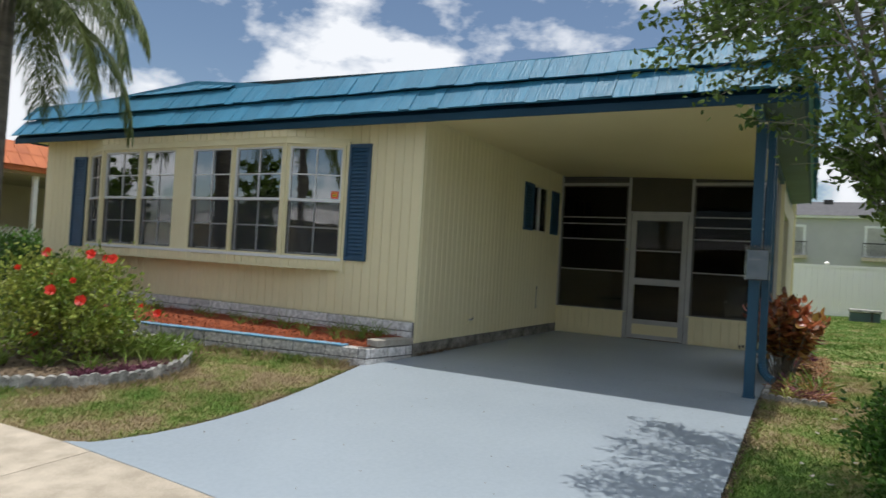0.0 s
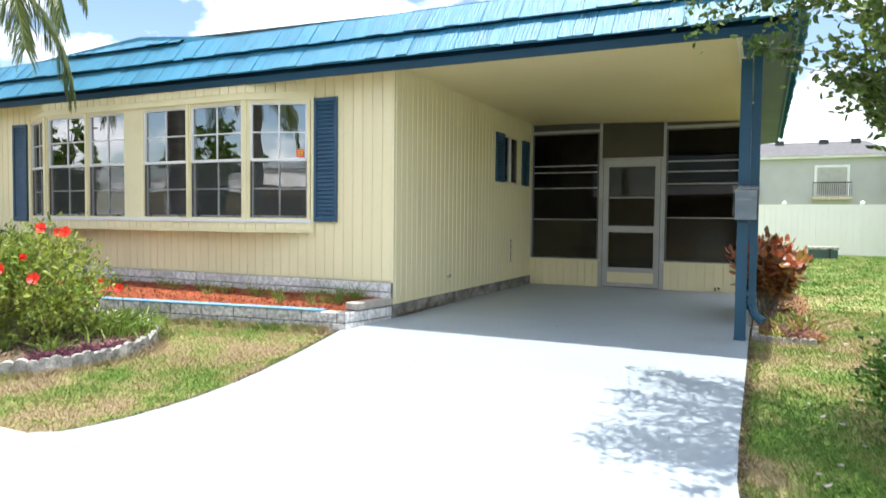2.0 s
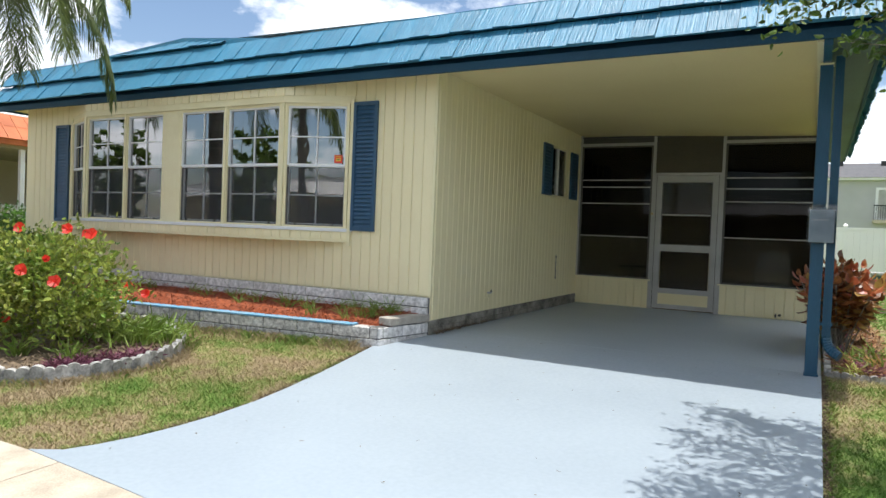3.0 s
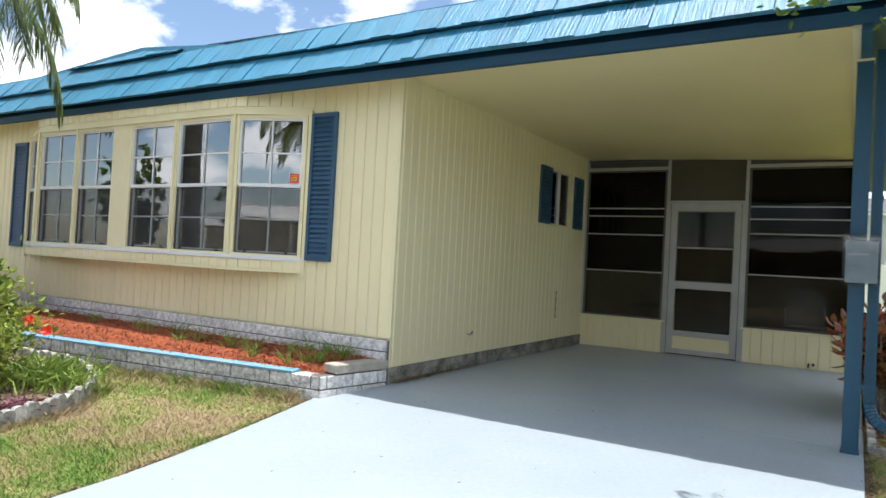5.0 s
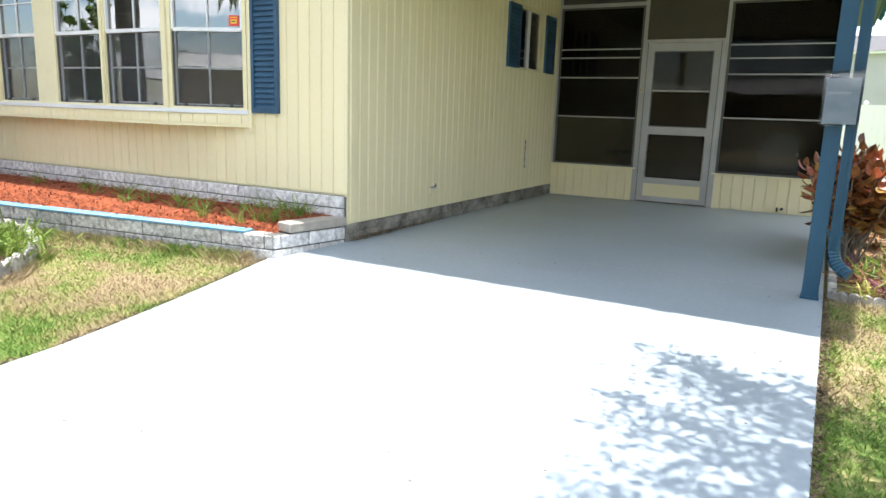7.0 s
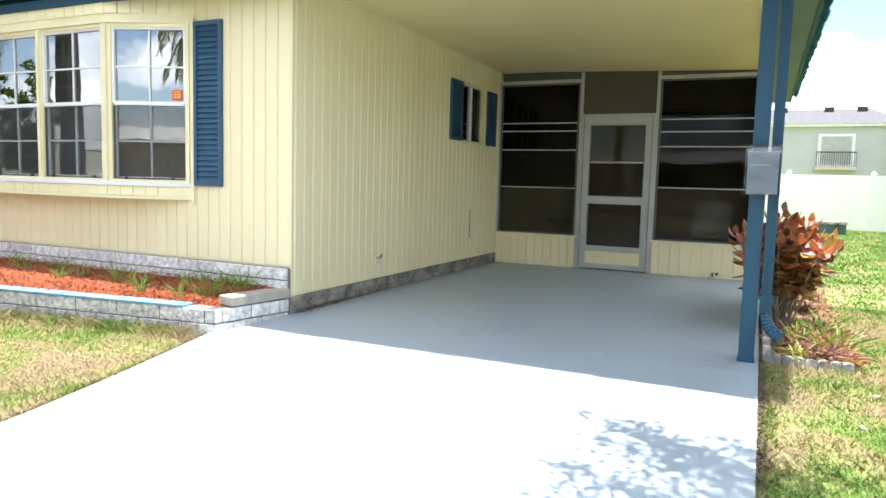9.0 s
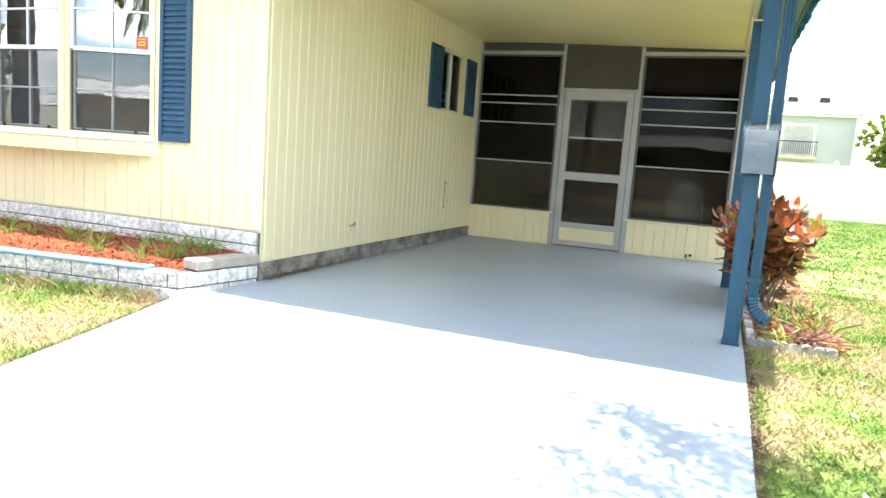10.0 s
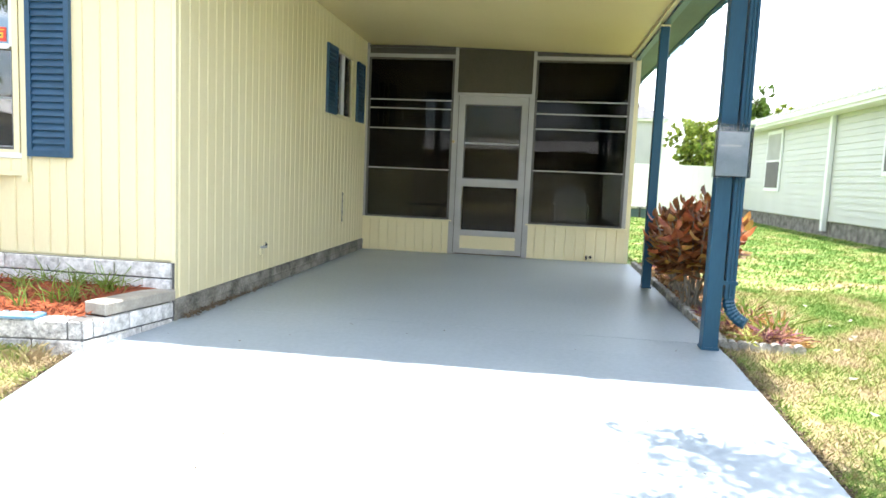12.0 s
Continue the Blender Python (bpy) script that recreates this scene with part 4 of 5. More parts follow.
bm = prism(bmesh.new(), [(*(c0 - nrm * 0.012).xy, 0.134), (*(vb - nrm * 0.012).xy, 0.134), (*(vb + nrm * 0.15).xy, 0.134), (*(c0 + nrm * 0.15).xy, 0.134)], (0, 0, 0.075))
bmesh.ops.bevel(bm, geom=list(bm.edges), offset=0.008, segments=1, affect="EDGES")
part("cap_stone", bm, M_CAP, planter, "pale smooth cap stone")


def planter_y(x):
    return float(np.interp(x, [p[0] for p in PL], [p[1] for p in PL])) + 0.12


bm = bmesh.new()
n = 40
rows = []
for i in range(n + 1):
    x = -9.4 + 6.2 * i / n
    y0, y1 = planter_y(x), YF - 0.03
    rows.append([bm.verts.new((x, y0 + (y1 - y0) * j / 6, 0.10 + 0.035 * math.sin(math.pi * j / 6) + 0.015 * noise.noise((x * 4, j, 0)) + 0.11 * (j / 6))) for j in range(7)])
for a, b in zip(rows, rows[1:]):
    for j in range(6):
        bm.faces.new((a[j], b[j], b[j + 1], a[j + 1]))
single("mulch_bed", bm, M_MULCH, "bright red wood mulch in the raised planter", "mulch", "structure", smooth=True)
chips = []
for _ in range(5200):
    x = R.uniform(-8.2, -3.3)
    y = R.uniform(planter_y(x) - 0.02, YF - 0.05)
    a = Vector((R.uniform(-1, 1), R.uniform(-1, 1), R.uniform(-0.1, 0.5))).normalized()
    chips.append((Vector((x, y, 0.125 + 0.09 * (y - planter_y(x)) / (YF - planter_y(x)) + R.uniform(0, 0.03))), a, a.cross(Vector((0, 0, 1))).normalized(), R.uniform(0.02, 0.06), R.uniform(0.008, 0.018)))
leaves_mesh("mulch_chips", chips, M_MULCH)


def tuft(name, at, n, h, w, material, label, category, spread=0.35, group=""):
    root = thing(name, at, label, category, group)
    items = []
    for _ in range(n):
        a = Vector((R.gauss(0, spread), R.gauss(0, spread), 1)).normalized()
        s = a.cross(rnd_dir(R)).normalized()
        l = h * R.uniform(0.5, 1.1)
        p = Vector(at) + Vector((R.gauss(0, 0.03), R.gauss(0, 0.03), 0))
        items.append((p, a, s, l * 0.55, w))
        b = (a + Vector((a.x, a.y, -0.35)) * 0.9).normalized()
        items.append((p + a * l * 0.45, b, s, l * 0.55, w * 0.8))
    leaves_mesh("foliage", items, material, root)
    return root


for x, y in ((-3.42, 5.42), (-3.5, 5.45), (-3.45, 5.36), (-3.6, 5.25), (-4.0, 5.35), (-4.8, 5.3), (-5.6, 5.35), (-3.7, 5.5), (-4.35, 5.2), (-4.6, 5.15), (-5.1, 5.2), (-5.25, 5.1), (-6.3, 5.35), (-7.0, 5.3), (-3.95, 5.5), (-3.6, 5.12), (-3.75, 5.02), (-4.15, 5.02), (-3.5, 5.18), (-5.9, 5.2)):
    tuft("grass_tuft", (x, y, 0.13 + 0.08 * max(0.0, y - planter_y(x)) / (YF - planter_y(x))), 19, 0.21, 0.010, M_BLADE, "thin yellow-green grass tuft sprouting in red mulch", "grass tuft", 0.5, "weeds in the planter")

# ---- island bed with hibiscus and palm ----
BC, BRX = Vector((-6.08, 3.10)), 1.73


def bed_y(s):
    """The bed is deeper behind its widest line than before it."""
    return BC.y + (1.15 if s < 0 else 1.28) * s


bed = thing("bed_edging", (BC.x, BC.y, gz(3.4)), "whitewashed scalloped concrete edging round a flower bed", "garden edging", kind="structure")


def edging_build(w, h):
    def build():
        b = bmesh.new()
        pts = [(-w / 2, 0, 0), (w / 2, 0, 0)] + [(w / 2 * math.cos(t), 0, h - 0.02 + 0.025 * math.sin(t)) for t in [math.pi * k / 6 for k in range(7)]]
        prism(b, pts, (0, 0.05, 0))
        return b
    return build


n = 98
for i in range(n):
    t = math.tau * i / n
    x, y = BC.x + BRX * math.cos(t), bed_y(math.sin(t))
    tx, ty = -BRX * math.sin(t), 1.2 * math.cos(t)
    m = Matrix.Translation((x, y, gz(y) - 0.045)) @ pose(0, 0, 0, R.uniform(-5, 5), R.uniform(-3, 3), math.degrees(math.atan2(ty, tx)) + R.uniform(-4, 4))
    piece("edging_block", i % 3, edging_build(0.088, 0.135 + 0.01 * (i % 3)), M_EDGE, bed, m)
bm = bmesh.new()
c = bm.verts.new((BC.x, BC.y, gz(3.4) + 0.09))
ring = [bm.verts.new((BC.x + BRX * 0.985 * math.cos(math.tau * i / 48), bed_y(0.985 * math.sin(math.tau * i / 48)), gz(bed_y(math.sin(math.tau * i / 48))) + 0.03)) for i in range(48)]
for i in range(48):
    bm.faces.new((c, ring[i], ring[(i + 1) % 48]))
single("bed_soil", bm, M_SOIL, "brown soil and leaf litter in the flower bed", "soil", "structure", smooth=True)
litter = []
for _ in range(3000):
    t, q = R.uniform(0, math.tau), math.sqrt(R.random()) * 0.97
    x, y = BC.x + BRX * q * math.cos(t), bed_y(q * math.sin(t))
    a = Vector((R.uniform(-1, 1), R.uniform(-1, 1), R.uniform(0, 0.5))).normalized()
    litter.append((Vector((x, y, gz(y) + 0.04 + 0.05 * (1 - q))), a, a.cross(Vector((0, 0, 1))).normalized(), R.uniform(0.03, 0.08), R.uniform(0.012, 0.03)))
leaves_mesh("leaf_litter", litter, M_SOIL)


def bush(name, at, radii, n, leaf, material, label, category, stems=7, bark=M_BARK, group="", core=0.55, flat=0.0):
    """A shrub: stems that fan from one foot, twigs, and leaves in loose clumps with gaps."""
    root = thing(name, at, label, category, group)
    foot = Vector(at)
    bm = bmesh.new()
    tips = []
    for i in range(stems):
        t = math.tau * i / stems + R.uniform(-0.3, 0.3)
        top = foot + Vector((radii[0] * 0.6 * math.cos(t), radii[1] * 0.6 * math.sin(t), radii[2] * R.uniform(1.0, 1.5)))
        midp = foot.lerp(top, 0.5) + rnd_dir(R) * 0.05
        tube(bm, [foot + rnd_dir(R) * 0.03, midp, top], [0.016, 0.011, 0.005], 5)
        tips += [midp, top]
    part("branchwork", bm, bark, root)["kind"] = "stuff"
    items = []
    clumps = []
    cc = foot + Vector((0, 0, radii[2]))
    for _ in range(int(70 + n / 60)):
        d = rnd_dir(R)
        q = R.uniform(core, 1.0) * (1 + 0.22 * noise.noise((d.x * 2.1 + at[0], d.y * 2.1, d.z * 2.1)))
        clumps.append(cc + Vector((d.x * radii[0], d.y * radii[1], d.z * radii[2])) * q)
    for _ in range(n):
        p = R.choice(clumps) + Vector((R.gauss(0, 1), R.gauss(0, 1), R.gauss(0, 1))) * 0.075 * (radii[0] + 0.3)
        if p.z < foot.z + 0.02:
            continue
        a = (rnd_dir(R, 0.4) + (p - cc).normalized() * 0.7).normalized()
        l = leaf * R.uniform(0.6, 1.2)
        items.append((p, a, side_of(a, R), l, l * 0.55))
    leaves_mesh("foliage", items, material, root)
    return root


hib = bush("hibiscus_bush", (-5.58, 3.12, gz(3.1) + 0.05), (0.84, 0.72, 0.50), 8600, 0.058, M_HIB, "loose green hibiscus bush with red blooms in the edged bed", "bush", stems=16, core=0.38)


def flower(at, parent, face, r0=0.052):
    bm = bmesh.new()
    f = Vector(face).normalized()
    u = f.orthogonal().normalized()
    v = f.cross(u)
    cvt = bm.verts.new(Vector(at))
    for k in range(5):
        t = math.tau * k / 5
        d = u * math.cos(t) + v * math.sin(t)
        e = u * math.cos(t + 0.72) + v * math.sin(t + 0.72)
        g = u * math.cos(t - 0.72) + v * math.sin(t - 0.72)
        p1, p2, p3 = (bm.verts.new(Vector(at) + g * r0 * 0.92 + f * R.uniform(0.0, 0.035)), bm.verts.new(Vector(at) + d * r0 + f * 0.032), bm.verts.new(Vector(at) + e * r0 * 0.92 + f * R.uniform(0.0, 0.035)))
        bm.faces.new((cvt, p1, p2))
        bm.faces.new((cvt, p2, p3))
    tube(bm, [Vector(at), Vector(at) + f * 0.06], [0.006, 0.003], 5)
    return part("bloom", bm, M_RED, parent, "open red hibiscus bloom")


for x, y, z in ((-5.25, 3.08, 0.95), (-4.95, 3.10, 0.92), (-4.71, 2.65, 0.56), (-5.15, 2.65, 0.62), (-5.9, 3.05, 0.94), (-5.48, 2.72, 0.21), (-6.2, 3.3, 0.70), (-5.6, 3.5, 0.90)):
    flower((x, y, z), hib, (0.7, -1, 0.4), 0.052)
for x, y, z in ((-5.0, 2.75, 0.72), (-5.6, 2.6, 0.8)):
    flower((x, y, z), hib, (0.9, -0.6, 0.1), 0.03)
lily = thing("day_lily", (-5.0, 3.75, gz(3.7) + 0.05), "green strap-leaved lily clump with red blooms by the planter", "flowering plant")
items = []
for _ in range(480):
    p = Vector((-5.15 + R.gauss(0, 0.25), 3.72 + R.gauss(0, 0.16), gz(3.7) + 0.05))
    a = Vector((R.gauss(0, 0.45), R.gauss(0, 0.45), 1)).normalized()
    s = a.cross(rnd_dir(R)).normalized()
    l = R.uniform(0.18, 0.34)
    items += [(p, a, s, l * 0.6, 0.02), (p + a * l * 0.5, (a + Vector((a.x, a.y, -0.5))).normalized(), s, l * 0.5, 0.016)]
leaves_mesh("foliage", items, M_BLADE, lily)
for x, y, z in ((-5.2, 3.65, 0.44), (-5.0, 3.68, 0.38)):
    flower((x, y, z), lily, (0.6, -1, 0.5), 0.045)
for i in range(16):
    t = -0.45 + 0.85 * i / 15 if i < 12 else -2.0 + 0.2 * i / 4
    x, y = BC.x + (BRX - 0.17) * math.cos(t) + R.uniform(-0.05, 0.05), bed_y(0.87 * math.sin(t))
    tuft("purple_plant", (x, y, gz(y) + 0.04), 64, 0.14, 0.018, M_PURPLE, "low dark purple trailing plant inside the bed edging", "ground plant", 1.1, "purple plants in the bed")
for i in range(7):
    tuft("strap_plant", (R.uniform(-7.0, -4.75), R.uniform(2.35, 3.5), gz(3) + 0.04), 40, 0.24, 0.016, M_BLADE, "green grassy clump under the hibiscus", "ground plant", 0.5, "grassy clumps in the bed")


def palm(at, h, r, lean, nf, length, label, seed, droop=1.0, group=""):
    q = random.Random(seed)
    root = thing("palm_tree", at, label, "palm tree", group)
    foot = Vector(at)
    top = foot + Vector((*lean, h))
    tube_b = bmesh.new()
    n = 14
    pts = [foot.lerp(top, i / n) for i in range(n + 1)]
    tube(tube_b, pts, [r * (1.25 if i == 0 else 1.0 - 0.12 * i / n) * (1 + 0.02 * (i % 2)) for i in range(n + 1)], 12)
    part("trunk", tube_b, M_PALMBARK, root, "ringed grey palm trunk", smooth=True)
    rb_ = bmesh.new()
    items = []
    for k in range(nf):
        az = math.tau * k / nf * 1.0 + q.uniform(-0.2, 0.2)
        up = q.uniform(0.05, 1.15)
        out_ = Vector((math.cos(az), math.sin(az), 0))
        p, d = top.copy(), (out_ * math.cos(up) + Vector((0, 0, 1)) * math.sin(up)).normalized()
        ln = length * q.uniform(0.85, 1.1)
        step = ln / 26
        line = [p.copy()]
        for i in range(26):
            d = (d + Vector((0, 0, -0.075 * droop * (0.5 + i / 14)))).normalized()
            p = p + d * step
            line.append(p.copy())
            if i > 3:
                side = d.cross(Vector((0, 0, 1)))
                side = side.normalized() if side.length > 0.05 else out_.cross(Vector((0, 0, 1)))
                for sgn in (-1, 1):
                    for sub in range(7):
                        a = (side * sgn * q.uniform(0.55, 1.0) + d * 0.45 + Vector((0, 0, -1)) * q.uniform(0.35, 1.0)).normalized()
                        l = 0.50 * (1 - 0.5 * (i / 26) ** 3) * q.uniform(0.75, 1.1) * length / 2.3
                        s = a.cross(rnd_dir(q)).normalized()
                        bp = p - d * step * sub / 7
                        items.append((bp, a, s, l * 0.55, 0.014))
                        a2 = (a + Vector((0, 0, -0.9))).normalized()
                        items.append((bp + a * l * 0.45, a2, s, l * 0.6, 0.011))
        tube(rb_, line[::3] + [line[-1]], [0.022 * (1 - 0.8 * i / 10) for i in range(len(line[::3]) + 1)], 5)
    part("frond_stems", rb_, M_PALM, root)["kind"] = "stuff"
    leaves_mesh("fronds", items, M_PALM, root, fold=0.1)
    return root


palm((-7.95, 3.48, -0.15), 4.18, 0.155, (0.0, 0.05), 26, 2.5, "feathery queen palm with drooping fronds in the flower bed", 5, 1.12)

# ---- shrubs by the far end of the house ----
for x, y, s in ((-8.9, 4.6, 0.55), (-9.9, 4.5, 0.6), (-10.9, 5.2, 0.62), (-8.3, 4.55, 0.42)):
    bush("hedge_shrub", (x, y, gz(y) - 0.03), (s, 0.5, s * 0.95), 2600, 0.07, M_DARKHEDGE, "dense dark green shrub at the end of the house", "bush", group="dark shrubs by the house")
for i in range(4):
    bush("far_shrub", (-12.3 - 1.4 * i, 6.0 + 1.3 * i, -0.05), (0.9, 0.9, 0.62), 1700, 0.08, M_HEDGE, "clipped green shrub with orange flecks by the neighbouring house", "bush", group="shrubs by the neighbour")

# ---- right-hand bed ----
edge2 = thing("side_bed_edging", (0.55, 8, 0), "white-flecked concrete edging beside the carport floor", "garden edging", kind="structure")
y = 6.02
while y < 10.3:
    piece("edging_block", 20, edging_build(0.145, 0.075), M_EDGE, edge2, Matrix.Translation((0.455 + R.uniform(-0.004, 0.004), y + 0.075, -0.035)) @ pose(0, 0, 0, 0, 0, 90 + R.uniform(-2, 2)) @ Matrix.Translation((0, -0.05, 0)))
    y += 0.155
x = 0.50
while x < 0.93:
    piece("edging_block", 21, edging_build(0.066, 0.062), M_EDGE, edge2, Matrix.Translation((x + 0.035, 6.02, -0.035)) @ pose(0, 0, 0, R.uniform(-6, 6), 0, R.uniform(-6, 6)))
    x += 0.07
bm = bmesh.new()
prism(bm, [(0.50, 6.06, -0.04), (1.0, 6.06, -0.04), (1.0, 10.4, -0.04), (0.50, 10.4, -0.04)], (0, 0, 0.055))
single("side_bed_soil", bm, M_SOIL, "brown soil and leaf litter beside the carport", "soil", "structure")
litter = []
for _ in range(2200):
    a = Vector((R.uniform(-1, 1), R.uniform(-1, 1), R.uniform(0, 0.5))).normalized()
    litter.append((Vector((R.uniform(0.5, 1.05), R.uniform(6.05, 10.3), 0.02)), a, a.cross(Vector((0, 0, 1))).normalized(), R.uniform(0.03, 0.08), R.uniform(0.012, 0.03)))
leaves_mesh("leaf_litter", litter, M_DRY)
for i in range(34):
    tuft("bronze_plant", (R.uniform(0.55, 1.0), R.uniform(6.12, 7.0), 0.0), 38, R.uniform(0.10, 0.20), 0.022, (M_DRY, M_PINK, M_LIME, M_DRY, M_CROTON2, M_PURPLE)[i % 6], ("low bronze leafy plant beside the post", "low pink-leaved plant beside the post", "yellow-green leafy plant beside the post", "low bronze leafy plant beside the post", "low orange-yellow leafy plant beside the post", "dark purple leafy plant beside the post")[i % 6], "ground plant", 1.1, "low plants in the side bed")
for i in range(5):
    tuft("green_plant", (R.uniform(0.55, 1.0), R.uniform(6.3, 7.2), 0.0), 24, R.uniform(0.18, 0.32), 0.022, M_BLADE, "yellow-green strappy plant beside the croton", "ground plant", 0.6, "strappy plants in the side bed")
for i in range(14):
    tuft("bronze_plant", (R.uniform(0.55, 0.85), R.uniform(7.9, 10.2), 0.0), 20, R.uniform(0.10, 0.2), 0.035, M_PURPLE if i % 2 else M_DRY, "low pink and bronze leafy plant by the porch", "ground plant", 0.8, "bronze plants in the side bed")


def croton(at, label, size=1.0):
    root = thing("croton_shrub", at, label, "shrub")
    foot = Vector(at)
    stems = bmesh.new()
    red, yel, top_red = bmesh.new(), bmesh.new(), bmesh.new()

    def leaf_(bm, p, a, s, l, w):
        nrm = a.cross(s)
        cut = ((0, 0.0), (0.25, 0.78), (0.52, 1.0), (0.8, 0.68), (1.0, 0.0))
        midv, lv, rv = [], [], []
        for t, ww in cut:
            c_ = p + a * l * t + nrm * (-0.35 * l * t * t)
            midv.append(bm.verts.new(c_))
            if 0 < t < 1:
                lv.append(bm.verts.new(c_ + s * w * 0.5 * ww + nrm * w * 0.16 * ww))
                rv.append(bm.verts.new(c_ - s * w * 0.5 * ww + nrm * w * 0.16 * ww))
        for arr, flip in ((lv, False), (rv, True)):
            chain = [midv[0]] + arr + [midv[4]]
            bm.faces.new((chain[0], chain[1], midv[1]))
            bm.faces.new((midv[1], chain[1], chain[2], midv[2]))
            bm.faces.new((midv[2], chain[2], chain[3], midv[3]))
            bm.faces.new((midv[3], chain[3], chain[4]))

    for i in range(22):
        t = 2.4 * i
        q = math.sqrt((i + 0.5) / 22)
        top = foot + Vector((size * 0.40 * q * math.cos(t), size * 0.46 * q * math.sin(t), size * (0.90 - 0.26 * q * q + R.uniform(-0.05, 0.05))))
        tube(stems, [foot + Vector((R.uniform(-0.08, 0.08), R.uniform(-0.1, 0.1), 0)), foot.lerp(top, 0.5) + Vector((0, 0, -0.05)), top], [0.009, 0.007, 0.004], 6)
        for w_ in range(26):
            frac = 1 - 0.55 * (w_ / 26)
            p = foot.lerp(top, frac)
            th = w_ * 2.4 + i
            a = Vector((math.cos(th), math.sin(th), 0.95 - 0.16 * w_ if w_ < 6 else 0.15 - 0.03 * w_ + R.uniform(-0.7, 0.7))).normalized()
            s = (a.cross(Vector((0, 0, 1))) + Vector((0, 0, R.uniform(-0.5, 0.5)))).normalized()
            l = R.uniform(0.10, 0.165) * (0.75 + 0.25 * min(w_ / 6, 1))
            leaf_(top_red if w_ < 9 and R.random() < 0.4 else yel if R.random() < 0.27 + 0.06 * (w_ > 9) else red, p + a * 0.02, a, s, l, l * R.uniform(0.60, 0.78))
    part("branchwork", stems, M_BARK, root)["kind"] = "stuff"
    part("red_leaves", red, M_CROTON, root, "dark red and bronze croton leaves")["kind"] = "stuff"
    part("young_leaves", top_red, M_CROTON3, root, "bright orange-red young leaves")["kind"] = "stuff"
    part("yellow_leaves", yel, M_CROTON2, root, "yellow and orange croton leaves")["kind"] = "stuff"
    return root


croton((0.57, 7.35, 0.0), "red and bronze croton with a few yellow leaves")
croton((0.60, 8.2, 0.0), "smaller dark red croton behind the first", 0.75)


# ---- tree over the driveway ----
def broad_tree(name, at, center, radii, limbs, per_limb, leaf, nleaf, material, label, seed, trunk_r=0.10, fork=0.7, keep=None, group="", sprays=0):
    q = random.Random(seed)
    root = thing(name, at, label, "tree", group)
    foot, cc = Vector(at), Vector(center)
    f = foot + Vector((0.0, 0.0, fork))
    wood = bmesh.new()
    tube(wood, [foot, foot.lerp(f, 0.5) + Vector((0.02, 0.01, 0)), f], [trunk_r * 1.3, trunk_r, trunk_r * 0.85], 10)
    items = []
    for k in range(limbs):
        d = rnd_dir(q)
        d.z = abs(d.z) * 0.8 - 0.15 if k % 3 else d.z
        tgt = cc + Vector((d.x * radii[0], d.y * radii[1], d.z * radii[2])) * 0.8
        m1 = f.lerp(tgt, 0.45) + Vector((0, 0, 0.12)) + rnd_dir(q) * 0.08
        r1 = trunk_r * 0.2
        tube(wood, [f, f.lerp(m1, 0.5) + rnd_dir(q) * 0.03, m1, m1.lerp(tgt, 0.6) + rnd_dir(q) * 0.06, tgt], [r1, r1 * 0.8, r1 * 0.55, r1 * 0.35, r1 * 0.15], 6)
        for j in range(per_limb):
            u0 = q.uniform(0.30, 1.6)
            b0 = f.lerp(m1, u0) if u0 < 1 else m1.lerp(tgt, (u0 - 1) / 0.6)
            e = rnd_dir(q)
            b1 = b0 + Vector((e.x * radii[0], e.y * radii[1], e.z * radii[2] * 0.7)) * q.uniform(0.25, 0.5)
            rel = Vector(((b1.x - cc.x) / radii[0], (b1.y - cc.y) / radii[1], (b1.z - cc.z) / radii[2]))
            if rel.length > 1.08:
                b1 = cc + Vector((rel.x * radii[0], rel.y * radii[1], rel.z * radii[2])) / rel.length
            bm_ = b0.lerp(b1, 0.5) + Vector((0, 0, 0.04))
            if keep and not keep(b1):
                continue
            tube(wood, [b0, bm_, b1], [r1 * 0.25, r1 * 0.17, 0.002], 4)
            knots = [q.uniform(0.15, 1.05) for _ in range(4)]
            for _ in range(nleaf):
                u = q.choice(knots) + q.gauss(0, 0.03)
                p = (b0.lerp(bm_, u * 2) if u < 0.5 else bm_.lerp(b1, u * 2 - 1)) + rnd_dir(q) * abs(q.gauss(0, 0.062))
                if keep and not keep(p):
                    continue
                a = (rnd_dir(q) + (b1 - b0).normalized() * 0.6).normalized()
                l = leaf * q.uniform(0.65, 1.25)
                items.append((p, a, side_of(a, q), l, l * 0.55))
    for _ in range(sprays):
        b1 = Vector((q.uniform(-0.05, 0.7), q.uniform(2.75, 4.6), q.uniform(2.3, 3.9)))
        b0 = b1.lerp(cc, 0.45)
        tube(wood, [b0, b0.lerp(b1, 0.5) + Vector((0, 0, 0.05)), b1], [0.006, 0.004, 0.002], 4)
        for _ in range(nleaf):
            p = b0.lerp(b1, q.uniform(0.6, 1.1)) + rnd_dir(q) * abs(q.gauss(0, 0.09))
            if keep and not keep(p):
                continue
            a = (rnd_dir(q) + (b1 - b0).normalized() * 0.5).normalized()
            l = leaf * q.uniform(0.65, 1.25)
            items.append((p, a, side_of(a, q), l, l * 0.55))
    part("trunk", wood, M_BARK, root, "smooth pale grey trunk and limbs", smooth=True)
    leaves_mesh("crown", items, material, root)
    return root




def shade_keep(p):
    low = 2.15 if p.y > 4.3 or p.y < 2.6 else (1.70 if p.x < 1.05 else 0.95)
    return p.z > low and p.y < 4.95 and p.x > -0.22 - 0.5 * max(0.0, 3.4 - p.y)


